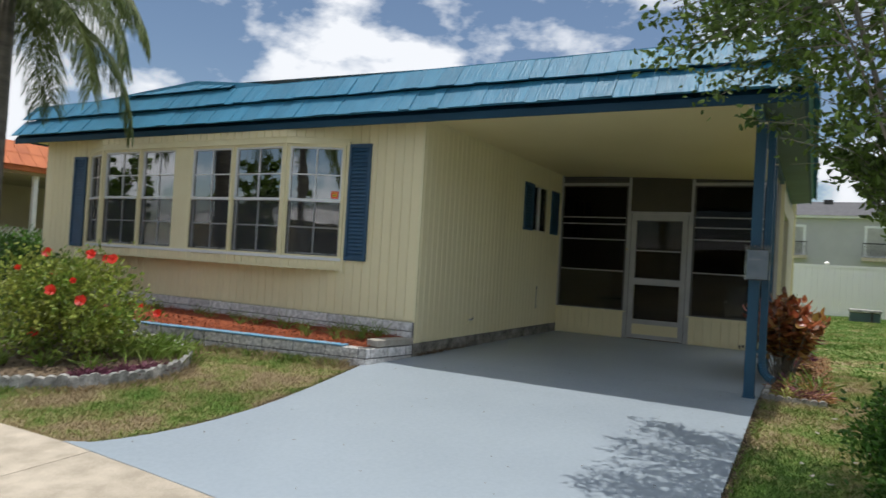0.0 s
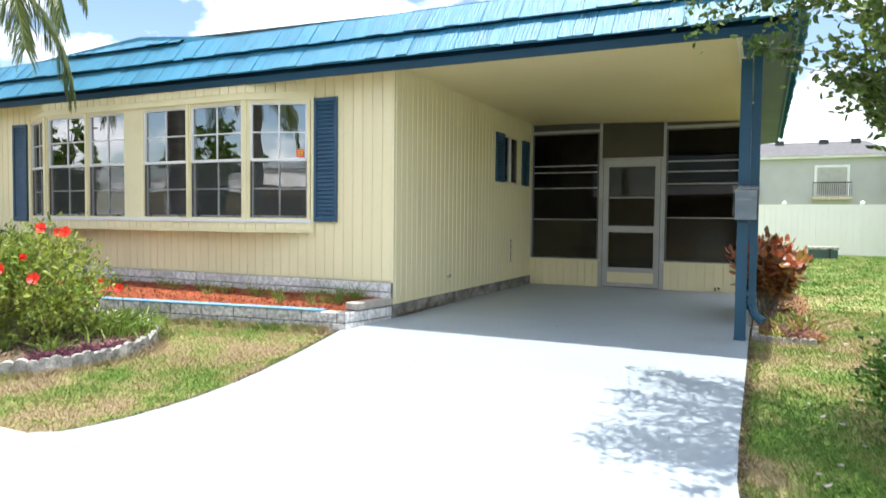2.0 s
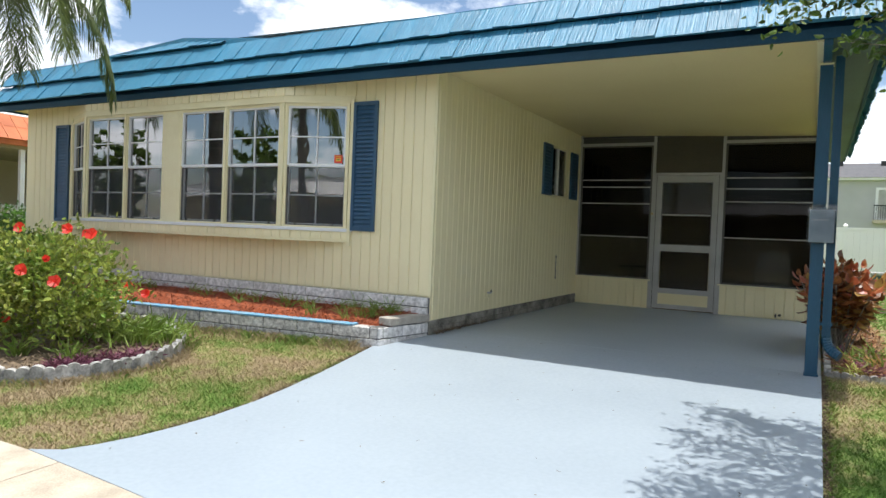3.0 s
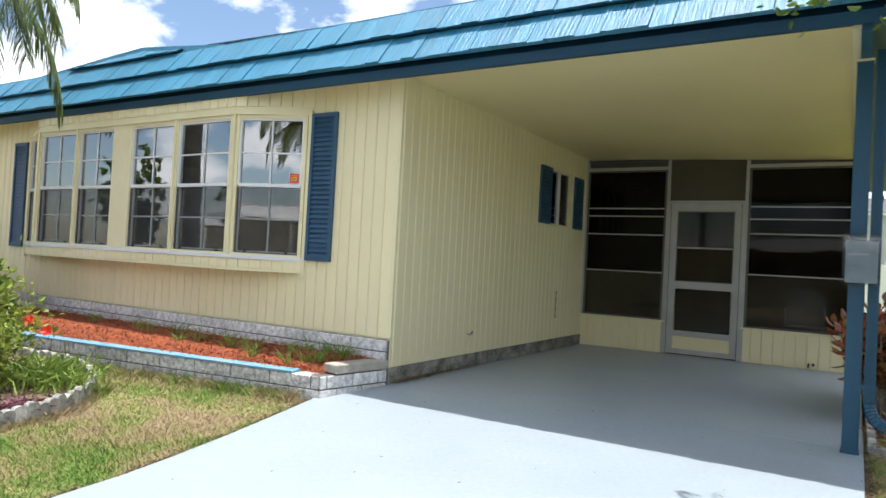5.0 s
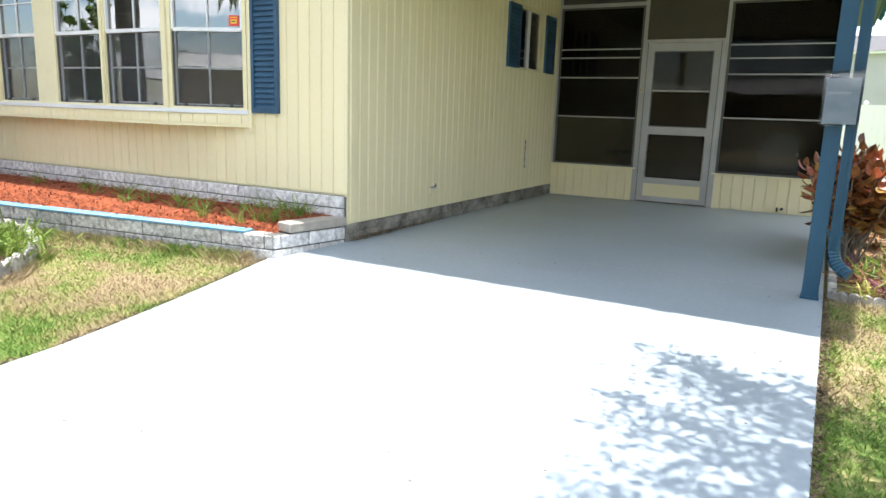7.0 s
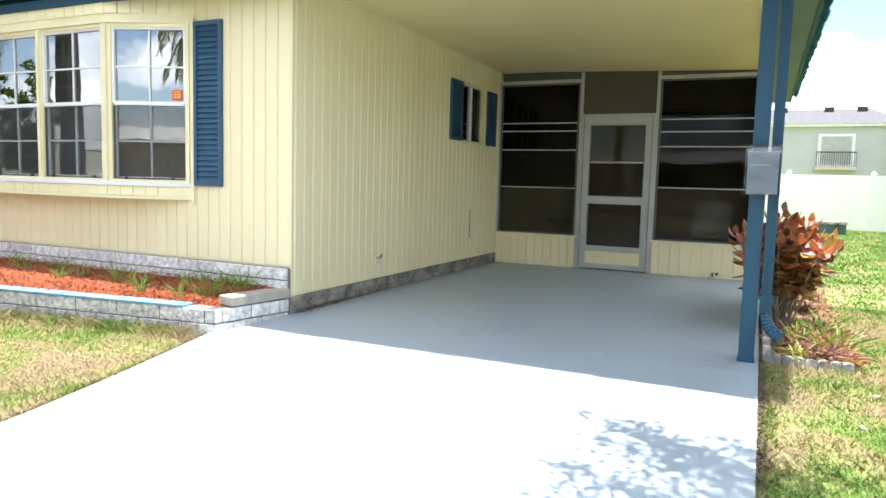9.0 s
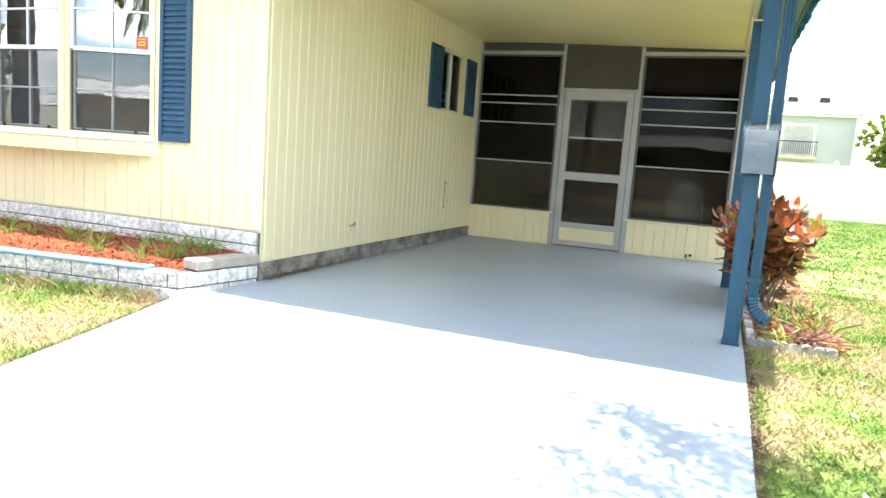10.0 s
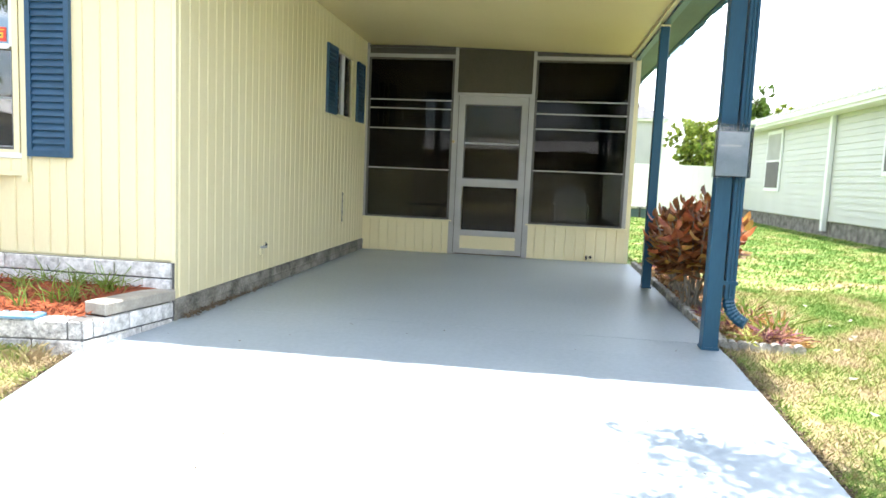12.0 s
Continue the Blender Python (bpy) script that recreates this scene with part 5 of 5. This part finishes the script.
broad_tree("shade_tree", (1.50, 3.6, -0.1), (2.08, 3.45, 3.0), (2.12, 1.65, 1.45), 30, 24, 0.054, 46, M_LEAF, "small-leaved shade tree with pale limbs over the driveway edge", 21, 0.085, 0.75, shade_keep, sprays=95)
bush("round_bush", (1.78, 3.40, -0.14), (0.70, 0.60, 0.42), 32000, 0.040, M_HEDGE, "dense green bush under the shade tree", "bush", stems=10, core=0.4)
wb2 = thing("stone_block", (1.2, 3.0, gz(3.0)), "whitish weathered concrete block by the bush", "concrete block")
part("body", one(1.12, 1.23, 2.80, 2.90, gz(3) - 0.03, gz(3) + 0.11, bevel=0.01), M_CAP, wb2)

# ---- back fence and what stands beyond ----
fence = thing("fence", (0, 27, 0), "tall white vinyl privacy fence behind the lawn", "fence", kind="structure")
k = -6
while 1.2 + 2.45 * k < 7.0:
    x = 1.2 + 2.45 * k
    part("fence_post", one(x - 0.065, x + 0.065, 26.94, 27.06, -0.08, 1.84), M_FENCE, fence)
    bm = bmesh.new()
    vs = [bm.verts.new(p) for p in ((x - 0.08, 26.92, 1.84), (x + 0.08, 26.92, 1.84), (x + 0.08, 27.08, 1.84), (x - 0.08, 27.08, 1.84), (x, 27, 1.92))]
    bm.faces.new(vs[:4])
    for i in range(4):
        bm.faces.new((vs[i], vs[(i + 1) % 4], vs[4]))
    part("post_cap", bm, M_FENCE, fence)
    part("top_rail", one(x + 0.066, x + 2.384, 26.965, 27.035, 1.68, 1.78), M_FENCE, fence)
    part("bottom_rail", one(x + 0.066, x + 2.384, 26.965, 27.035, -0.03, 0.1), M_FENCE, fence)
    for i in range(12):
        w = 2.318 / 12
        piece("fence_board", 0, lambda: one(0.002, w - 0.002, -0.012, 0.012, 0.1, 1.68), M_FENCE, fence, Matrix.Translation((x + 0.066 + i * w, 27, 0)))
    k += 1
ub = thing("utility_box", (2.25, 24, -0.03), "low grey-green metal utility box on the lawn by the fence", "utility box")
part("body", one(1.86, 2.68, 23.8, 24.3, -0.05, 0.26, bevel=0.02), M_GREYSOFFIT, ub)
part("lid", one(1.83, 2.71, 23.76, 24.34, 0.26, 0.36, bevel=0.02), M_EDGE, ub, "pale weathered lid")
part("stake", one(2.42, 2.47, 23.70, 23.74, -0.05, 0.3), M_BLACK, ub, "dark stake")

apt = thing("apartment_building", (-3, 60, 0), "grey stucco two-storey building beyond the white fence", "building", kind="structure")
part("wall", one(-30, 9.2, 60, 70, -0.1, 6.25), M_GREYWALL, apt)
part("eave", one(-30.3, 9.5, 59.6, 70, 6.25, 6.42), M_WHITE, apt, "white eave")
part("corner_board", one(9.0, 9.22, 59.95, 60.0, -0.1, 6.25), M_WHITE, apt)
bm = prism(bmesh.new(), [(9.6, 59.5, 6.42), (8.4, 63.5, 8.0), (8.4, 66.5, 8.0), (9.6, 70.5, 6.42)], (-0.01, 0, 0))
bm.clear()
vs = [bm.verts.new(p) for p in ((-30, 59.5, 6.42), (9.6, 59.5, 6.42), (9.6, 70.5, 6.42), (-30, 70.5, 6.42), (-30, 65, 8.05), (8.0, 65, 8.05))]
for fc in ((0, 1, 5, 4), (1, 2, 5), (2, 3, 4, 5), (3, 0, 4), (0, 3, 2, 1)):
    bm.faces.new([vs[i] for i in fc])
part("roof", bm, M_GREYROOF, apt, "grey shingle hip roof")
for x in (-8.9, -1.1, 5.26):
    w = part("window", one(x - 1.2, x + 1.2, 59.93, 59.99, 3.3, 5.7), M_WHITE, apt, "white French window")
    part("pane", one(x - 1.02, x + 1.02, 59.90, 59.929, 3.42, 5.52), M_CURTAIN, w)
    bal = part("balcony", one(x - 1.35, x + 1.35, 59.3, 59.93, 3.0, 3.26), M_WALK, apt, "shallow concrete balcony")
    bm = bmesh.new()
    box(bm, x - 1.32, x + 1.32, 59.33, 59.36, 4.28, 4.36)
    for i in range(19):
        xx = x - 1.3 + 2.6 * i / 18
        box(bm, xx - 0.015, xx + 0.015, 59.33, 59.36, 3.26, 4.28)
    part("balcony_rail", bm, M_BLACK, bal, "black balcony rail")
for x in (1.6, 4.9, 7.2):
    part("roof_vent", one(x - 0.35, x + 0.35, 63.9, 64.1, 7.7, 8.12), M_BLACK, apt)

rh = thing("neighbour_house", (8, 17, 0), "pale green lap-sided house with white metal roof", "house", kind="structure")
RX = 6.15
part("wall", one(RX, 12.5, 2.0, 26.0, 0.34, 2.95), M_GREENSIDING, rh)
part("skirt", one(RX + 0.03, 12.4, 2.05, 25.95, -0.1, 0.34), M_DBLOCK, rh, "dark mildewed block skirt")


def lap_build():
    return prism(bmesh.new(), [(0, 0, 0), (-0.022, 0, 0), (-0.004, 0, 0.145), (0, 0, 0.145)], (0, 1, 0))


for z in range(17):
    for y0, y1 in ((2.0, 13.9), (13.9, 26.0)):
        piece("siding_lap", 0, lap_build, M_GREENSIDING, rh, Matrix.Translation((RX, y0, 0.36 + z * 0.15)) @ Matrix.Diagonal((1, y1 - y0, 1.03, 1)))
bm = prism(bmesh.new(), [(5.65, 1.6, 2.93), (5.65, 1.6, 3.10), (9.3, 1.6, 3.95), (12.95, 1.6, 3.10), (12.95, 1.6, 2.93)], (0, 24.9, 0))
part("roof", bm, M_METALROOF, rh, "white metal roof")
bm = bmesh.new()
for i in range(82):
    box(bm, 5.60, 5.66, 1.7 + i * 0.30, 1.7 + i * 0.30 + 0.15, 3.07, 3.125)
part("roof_edge", bm, M_METALROOF, rh, "corrugated roof edge")
part("eave_board", one(5.7, 6.12, 1.7, 26.3, 2.86, 2.93), M_METALROOF, rh)
for y0, y1, z0, z1 in ((22.5, 23.6, 1.1, 2.68), (15.0, 16.35, 1.5, 2.78), (8.5, 9.8, 1.5, 2.78)):
    w = part("window", one(RX - 0.06, RX - 0.024, y0 - 0.1, y1 + 0.1, z0 - 0.1, z1 + 0.1), M_WHITE, rh, "white double-hung window")
    zm = (z0 + z1) / 2
    part("pane", one(RX - 0.07, RX - 0.062, y0, y1, z0, zm - 0.03), M_BRONZE, w)
    part("pane", one(RX - 0.07, RX - 0.062, y0, y1, zm + 0.03, z1), M_CURTAIN, w)
for y0 in (25.85, 18.9):
    part("downspout", one(RX - 0.13, RX - 0.03, y0, y0 + 0.14, 0.1, 2.9), M_WHITE, rh, "white downspout")

# ---- neighbour beyond the far end ----
lh = thing("orange_roof_house", (-18, 9, 0), "neighbouring house with orange tile mansard over a carport", "house", kind="structure")
part("wall", one(-22, -19.5, 3, 20, -0.1, 2.6), M_SHED, lh)
part("ceiling", one(-22, -15.6, 3, 20, 2.55, 2.65), M_SHED, lh)
bm = prism(bmesh.new(), [(-15.4, 2.6, 2.62), (-15.4, 2.6, 2.74), (-16.0, 2.6, 3.35), (-22, 2.6, 3.35), (-22, 2.6, 2.62)], (0, 17.6, 0))
part("roof", bm, M_ORANGE, lh, "orange tile mansard")
for k in range(2):
    for i in range(58):
        piece("roof_tile", 0, lambda: prism(bmesh.new(), [(0.06, 0, 0), (0.0, 0, 0), (-0.28, 0, 0.30), (-0.24, 0, 0.30)], (0, 0.29, 0)), M_ORANGE, lh, Matrix.Translation((-15.37 - 0.29 * k, 2.65 + i * 0.30, 2.74 + 0.30 * k)))
for y0 in (4, 8.5, 13):
    part("carport_post", one(-15.75, -15.65, y0, y0 + 0.1, -0.1, 2.55), M_WHITE, lh)
bm = bmesh.new()
for i in range(60):
    for sg in (1, -1):
        y0 = 6 + i * 0.12
        prism(bm, [(-15.6 + 0.005 * sg, y0, 0.7), (-15.6 + 0.005 * sg, y0 + 0.02, 0.7), (-15.6 + 0.005 * sg, y0 + 0.02 + 0.6 * sg, 1.3), (-15.6 + 0.005 * sg, y0 + 0.6 * sg, 1.3)], (0.008, 0, 0))
part("lattice", bm, M_WHITE, lh, "white lattice screen")

# ---- trees and houses round about ----
for i, (x, y, s) in enumerate(((12.6, 58, 3.6), (17.0, 57, 3.5), (21.5, 60, 4.0), (15.0, 64, 3.5))):
    broad_tree("background_tree", (x, y, -0.1), (x, y, 4.7), (s, s, 3.1), 18, 16, 0.26, 100, M_HIB, "bright green leafy tree beyond the fence", 40 + i, 0.18, 1.2, group="trees beyond the fence")
broad_tree("tall_pine", (9.5, 36, -0.1), (9.5, 36, 5.2), (1.1, 0.9, 0.8), 9, 7, 0.22, 16, M_LEAF, "sparse dark tree above the neighbouring roof", 60, 0.14, 4.4)
opp = thing("opposite_house", (-14, -18, -0.3), "long low house across the street with ribbed white metal roof edge", "house", kind="structure")
part("wall", one(-34, 8, -24, -18, -0.35, 2.5), M_SHED, opp)
part("ceiling", one(-34.9, 8.9, -24, -16.4, 2.50, 2.56), M_SHED, opp)
bm = bmesh.new()
for i in range(176):
    x0 = -35 + i * 0.25
    prism(bm, [(x0, -16.3, 2.50), (x0, -16.9, 3.05), (x0, -17.0, 3.05), (x0, -16.4, 2.50)], (0.17, 0, 0))
    prism(bm, [(x0 + 0.17, -16.33, 2.50), (x0 + 0.17, -16.93, 3.05), (x0 + 0.17, -17.0, 3.05), (x0 + 0.17, -16.4, 2.50)], (0.08, 0, 0))
part("roof_edge", bm, M_METALROOF, opp, "ribbed white sloping metal roof edge")
bm = bmesh.new()
for a, b in ((-35, -20), (-20, -7), (-7, 9)):
    prism(bm, [(a, -17.0, 3.04), (b, -17.0, 3.04), ((a + b) / 2, -17.0, 3.62)], (0, -7.5, 0))
part("roof", bm, M_METALROOF, opp, "low white gabled metal roof")
for x in (-30, -24, -18, -12, -6, 0, 6):
    part("awning_post", one(x, x + 0.1, -16.55, -16.45, -0.35, 2.5), M_WHITE, opp)
    w = part("window", one(x + 1, x + 3, -18.0, -17.95, 0.8, 2.1), M_BRONZE, opp, "dark window")
for i, (x, y, s) in enumerate(((-32, -29, 3.6), (-24, -28, 3.2), (-17, -28, 3.6), (-11, -28, 3.0), (-4.5, -28, 3.3), (1, -28, 2.8), (13, -24, 3.4))):
    broad_tree("street_tree", (x, y, -0.4), (x, y, 3.3), (s, s, 1.7), 11, 10, 0.24, 60, M_LEAF, "leafy green tree behind the house across the street", 80 + i, 0.2, 1.6, group="trees across the street")
palm((-4.9, -8.6, -0.3), 5.2, 0.15, (-0.1, 0.1), 18, 2.3, "queen palm on the lawn across the street", 6, 1.25, group="palms before the house")
for i, (x, y, s) in enumerate(((-20.4, -9.5, 2.0), (-28.5, -9.5, 2.1))):
    broad_tree("lawn_tree", (x, y, -0.3), (x, y, 3.7), (s, s, 2.5), 14, 14, 0.16, 90, M_LEAF, "dense dark tree across the street", 91 + i, 0.18, 1.4, group="trees across the street")
palm((-12.0, -13.0, -0.35), 5.6, 0.16, (-0.2, 0.1), 14, 2.4, "tall queen palm before the house across the street", 7, 1.1, group="palms before the house")

# ---- porch chair ----
ch = thing("plastic_chair", (-0.28, 12.0, 0), "white moulded plastic armchair inside the screened porch", "chair")
for dx in (-0.22, 0.22):
    for dy in (-0.2, 0.2):
        part("leg", tube(bmesh.new(), [(-0.28 + dx * 1.1, 12 + dy * 1.15, 0.0), (-0.28 + dx, 12 + dy, 0.42)], [0.022, 0.026], 8), M_CHAIR, ch)
part("seat", one(-0.52, -0.04, 11.78, 12.22, 0.40, 0.43, bevel=0.012), M_CHAIR, ch)
bm = bmesh.new()
for i in range(7):
    t = (i - 3) / 3
    h = 0.97 - 0.12 * t * t
    prism(bm, [(-0.28 + 0.23 * t - 0.03, 12.2, 0.43), (-0.28 + 0.23 * t + 0.03, 12.2, 0.43), (-0.28 + 0.21 * t + 0.028, 12.32, h), (-0.28 + 0.21 * t - 0.028, 12.32, h)], (0, 0.018, 0))
box(bm, -0.5, -0.06, 12.30, 12.335, 0.84, 0.90)
part("backrest", bm, M_CHAIR, ch)
for dx in (-0.25, 0.25):
    part("armrest", tube(bmesh.new(), [(-0.28 + dx, 11.82, 0.43), (-0.28 + dx, 11.80, 0.64), (-0.28 + dx, 12.0, 0.67), (-0.28 + dx, 12.25, 0.66)], [0.02, 0.022, 0.024, 0.02], 8, ), M_CHAIR, ch)
tb = thing("side_table", (-2.5, 12.3, 0), "small dark folding table inside the screened porch", "table")
part("tabletop", one(-2.8, -2.2, 12.0, 12.5, 0.55, 0.58), M_BLACK, tb)
for a, b in ((-2.75, -2.25), (-2.25, -2.75)):
    part("leg", tube(bmesh.new(), [(a, 12.05, 0), (b, 12.05, 0.55)], [0.012, 0.012], 6), M_BLACK, tb)
    part("leg", tube(bmesh.new(), [(a, 12.45, 0), (b, 12.45, 0.55)], [0.012, 0.012], 6), M_BLACK, tb)

# ---- small things on the walls ----
stk = thing("alarm_sticker", (-4.35, 5.52, 1.80), "red and yellow alarm company sticker on window glass", "sticker")
wt = Matrix.Translation((-4.90, BAY_Y + 0.005, 0)) @ Matrix.Rotation(math.atan2(YF - 0.002 - BAY_Y - 0.005, 0.70), 4, "Z")
for nm, m, (x0, x1, z0, z1, d) in (("base", M_STICKER, (0.575, 0.665, 1.77, 1.86, 0.004)), ("badge", M_YELLOW, (0.592, 0.648, 1.79, 1.825, 0.0025)), ("print_line", M_YELLOW, (0.585, 0.655, 1.838, 1.846, 0.0025)), ("print_line", M_BLACK, (0.60, 0.64, 1.803, 1.812, 0.001))):
    bm = one(x0, x1, d, d + 0.0012, z0, z1)
    bmesh.ops.transform(bm, matrix=wt, verts=bm.verts)
    part(nm, bm, m, stk)
out_ = thing("wall_outlet", (XW, 6.96, 0.32), "weathered outdoor outlet cover with a stub of dark cable", "outlet")
part("cover", one(XW + 0.012, XW + 0.028, 6.92, 7.0, 0.29, 0.34), M_TRIM, out_)
part("lid", one(XW + 0.018, XW + 0.05, 6.925, 6.995, 0.342, 0.36), M_ALU, out_)
part("cable", tube(bmesh.new(), [(XW + 0.02, 6.97, 0.345), (XW + 0.05, 6.99, 0.37), (XW + 0.03, 7.01, 0.38)], [0.008, 0.008, 0.006], 6), M_BLACK, out_)
hk = thing("wall_bracket", (XW, 9.34, 0.6), "thin rusty stain-edged pipe bracket low on the wall", "bracket")
part("rod", one(XW + 0.012, XW + 0.02, 9.335, 9.345, 0.42, 0.78), M_DBLOCK, hk)
for z in (0.43, 0.53, 0.66, 0.74):
    part("clip", one(XW + 0.012, XW + 0.024, 9.325, 9.355, z, z + 0.018), M_DBLOCK, hk)
bib = thing("hose_bib", (-0.1, YP, 0.06), "small dark hose fitting at the foot of the knee wall", "hose fitting")
part("stem", tube(bmesh.new(), [(-0.12, YP - 0.014, 0.07), (-0.12, YP - 0.05, 0.07), (-0.12, YP - 0.06, 0.03)], [0.01, 0.012, 0.012], 8), M_BLACK, bib)
part("valve", tube(bmesh.new(), [(-0.07, YP - 0.014, 0.065), (-0.07, YP - 0.05, 0.065)], [0.016, 0.02], 8), M_BLACK, bib)


# ---- grass ----
def in_bed(x, y):
    return ((x - BC.x) / (BRX + 0.03)) ** 2 + ((y - BC.y) / (1.18 if y < BC.y else 1.31)) ** 2 < 1


def blades(name, n, x0, x1, y0, y1, h, w, ok, seed):
    q = random.Random(seed)
    vs, fs = [], []
    for _ in range(n):
        x, y = q.uniform(x0, x1), q.uniform(y0, y1)
        if not ok(x, y):
            continue
        d = noise.noise((x * 1.3, y * 1.3, 0.3))
        hh = h * q.uniform(0.4, 1.1) * (1 + 0.6 * d)
        t = q.uniform(0, math.tau)
        ux, uy = math.cos(t) * w / 2, math.sin(t) * w / 2
        lx, ly = q.gauss(0, 0.9) * hh, q.gauss(0, 0.9) * hh
        z = gz(y) - 0.036
        i = len(vs)
        vs += [(x - ux, y - uy, z), (x + ux, y + uy, z), (x + lx, y + ly, z + hh)]
        fs.append((i, i + 1, i + 2))
    me = bpy.data.meshes.new(name)
    me.from_pydata(vs, [], fs)
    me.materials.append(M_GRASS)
    ob = new(name, me)
    ob["kind"] = "stuff"
    return ob


def left_ok(x, y):
    lim = edge_x(LEFT_EDGE, y) - 0.005
    return x < lim and y > 1.67 and not in_bed(x, y) and (y < float(np.interp(x, [p[0] for p in PL], [p[1] for p in PL])) or x < -9.4)


blades("lawn_blades_near", 150000, -7.2, -2.9, 1.67, 5.05, 0.038, 0.008, left_ok, 1)
blades("lawn_blades_far_left", 16000, -12, -7.0, 1.67, 5.0, 0.065, 0.010, left_ok, 2)
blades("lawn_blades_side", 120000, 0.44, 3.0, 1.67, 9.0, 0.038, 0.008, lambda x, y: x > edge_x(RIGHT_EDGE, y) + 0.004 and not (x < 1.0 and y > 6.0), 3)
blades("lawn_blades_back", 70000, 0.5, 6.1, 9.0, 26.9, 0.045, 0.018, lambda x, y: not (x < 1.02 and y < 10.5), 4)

# ---- debris ----
bits = []
for _ in range(420):
    y = 5.62 + abs(R.gauss(0, 0.7))
    if y < 10.2:
        a = Vector((R.uniform(-1, 1), R.uniform(-1, 1), R.uniform(0, 0.6))).normalized()
        bits.append((Vector((XW + 0.03 + abs(R.gauss(0, 0.02)), y, 0.004 + R.uniform(0, 0.02))), a, side_of(a, R), R.uniform(0.01, 0.04), R.uniform(0.004, 0.014)))
for _ in range(60):
    y = R.uniform(1.8, 6.0)
    x = R.uniform(edge_x(LEFT_EDGE, y), 0.4)
    a = Vector((R.uniform(-1, 1), R.uniform(-1, 1), R.uniform(0, 0.2))).normalized()
    bits.append((Vector((x, y, gz(y) + 0.003)), a, a.cross(Vector((0, 0, 1))).normalized(), R.uniform(0.01, 0.03), R.uniform(0.004, 0.01)))
leaves_mesh("leaf_debris", bits, M_SOIL)
edge_bits = []
for _ in range(2600):
    y = R.uniform(1.8, 6.0)
    left = R.random() < 0.5 and y < 5.0
    x = (edge_x(LEFT_EDGE, y) - abs(R.gauss(0, 0.02))) if left else (edge_x(RIGHT_EDGE, y) + abs(R.gauss(0, 0.02)) + 0.002)
    a = Vector((R.uniform(-1, 1), R.uniform(-1, 1), R.uniform(0, 0.5))).normalized()
    edge_bits.append((Vector((x, y, gz(y) - 0.012)), a, side_of(a, R), R.uniform(0.01, 0.035), R.uniform(0.004, 0.012)))
leaves_mesh("edge_thatch", edge_bits, M_SOIL)
tip = []
for _ in range(70):
    x, y = R.uniform(0.7, 3.0), R.uniform(2.0, 8.0)
    a = Vector((R.uniform(-1, 1), R.uniform(-1, 1), 0.1)).normalized()
    tip.append((Vector((x, y, gz(y) + 0.0)), a, a.cross(Vector((0, 0, 1))).normalized(), 0.05, 0.03))
leaves_mesh("fallen_leaves", tip, M_CAP)


def fringe(name, n, pick, h, seed):
    """Longer grass that leans over an edge."""
    q = random.Random(seed)
    vs, fs = [], []
    for _ in range(n):
        x, y = pick(q)
        hh = h * q.uniform(0.4, 1.15)
        t = q.uniform(0, math.tau)
        ux, uy = math.cos(t) * 0.004, math.sin(t) * 0.004
        lx, ly = q.gauss(0, 0.5) * hh, q.gauss(0, 0.5) * hh
        z = gz(y) - 0.036
        i = len(vs)
        vs += [(x - ux, y - uy, z), (x + ux, y + uy, z), (x + lx * 0.4 + ux * 0.8, y + ly * 0.4 + uy * 0.8, z + hh * 0.6), (x + lx, y + ly, z + hh * 0.9)]
        fs += [(i, i + 1, i + 2), (i, i + 2, i + 3)]
    me = bpy.data.meshes.new(name)
    me.from_pydata(vs, [], fs)
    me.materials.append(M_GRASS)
    ob = new(name, me)
    ob["kind"] = "stuff"


def by_planter(q):
    x = q.uniform(-6.8, -3.42)
    return x, float(np.interp(x, [p[0] for p in PL], [p[1] for p in PL])) - abs(q.gauss(0, 0.06)) - 0.01


def by_bed(q):
    t = q.uniform(-1.9, 0.9)
    return BC.x + (BRX + 0.02 + abs(q.gauss(0, 0.04))) * math.cos(t), bed_y((1.02 + abs(q.gauss(0, 0.035))) * math.sin(t))


def by_drive(q):
    if q.random() < 0.5:
        y = q.uniform(1.75, 5.0)
        return edge_x(LEFT_EDGE, y) - 0.025 - abs(q.gauss(0, 0.03)), y
    y = q.uniform(1.75, 5.95)
    return edge_x(RIGHT_EDGE, y) + 0.027 + abs(q.gauss(0, 0.03)), y


fringe("tall_grass_by_planter", 2200, by_planter, 0.10, 31)
fringe("tall_grass_by_bed", 2200, by_bed, 0.08, 32)
fringe("tall_grass_by_drive", 3600, by_drive, 0.042, 33)
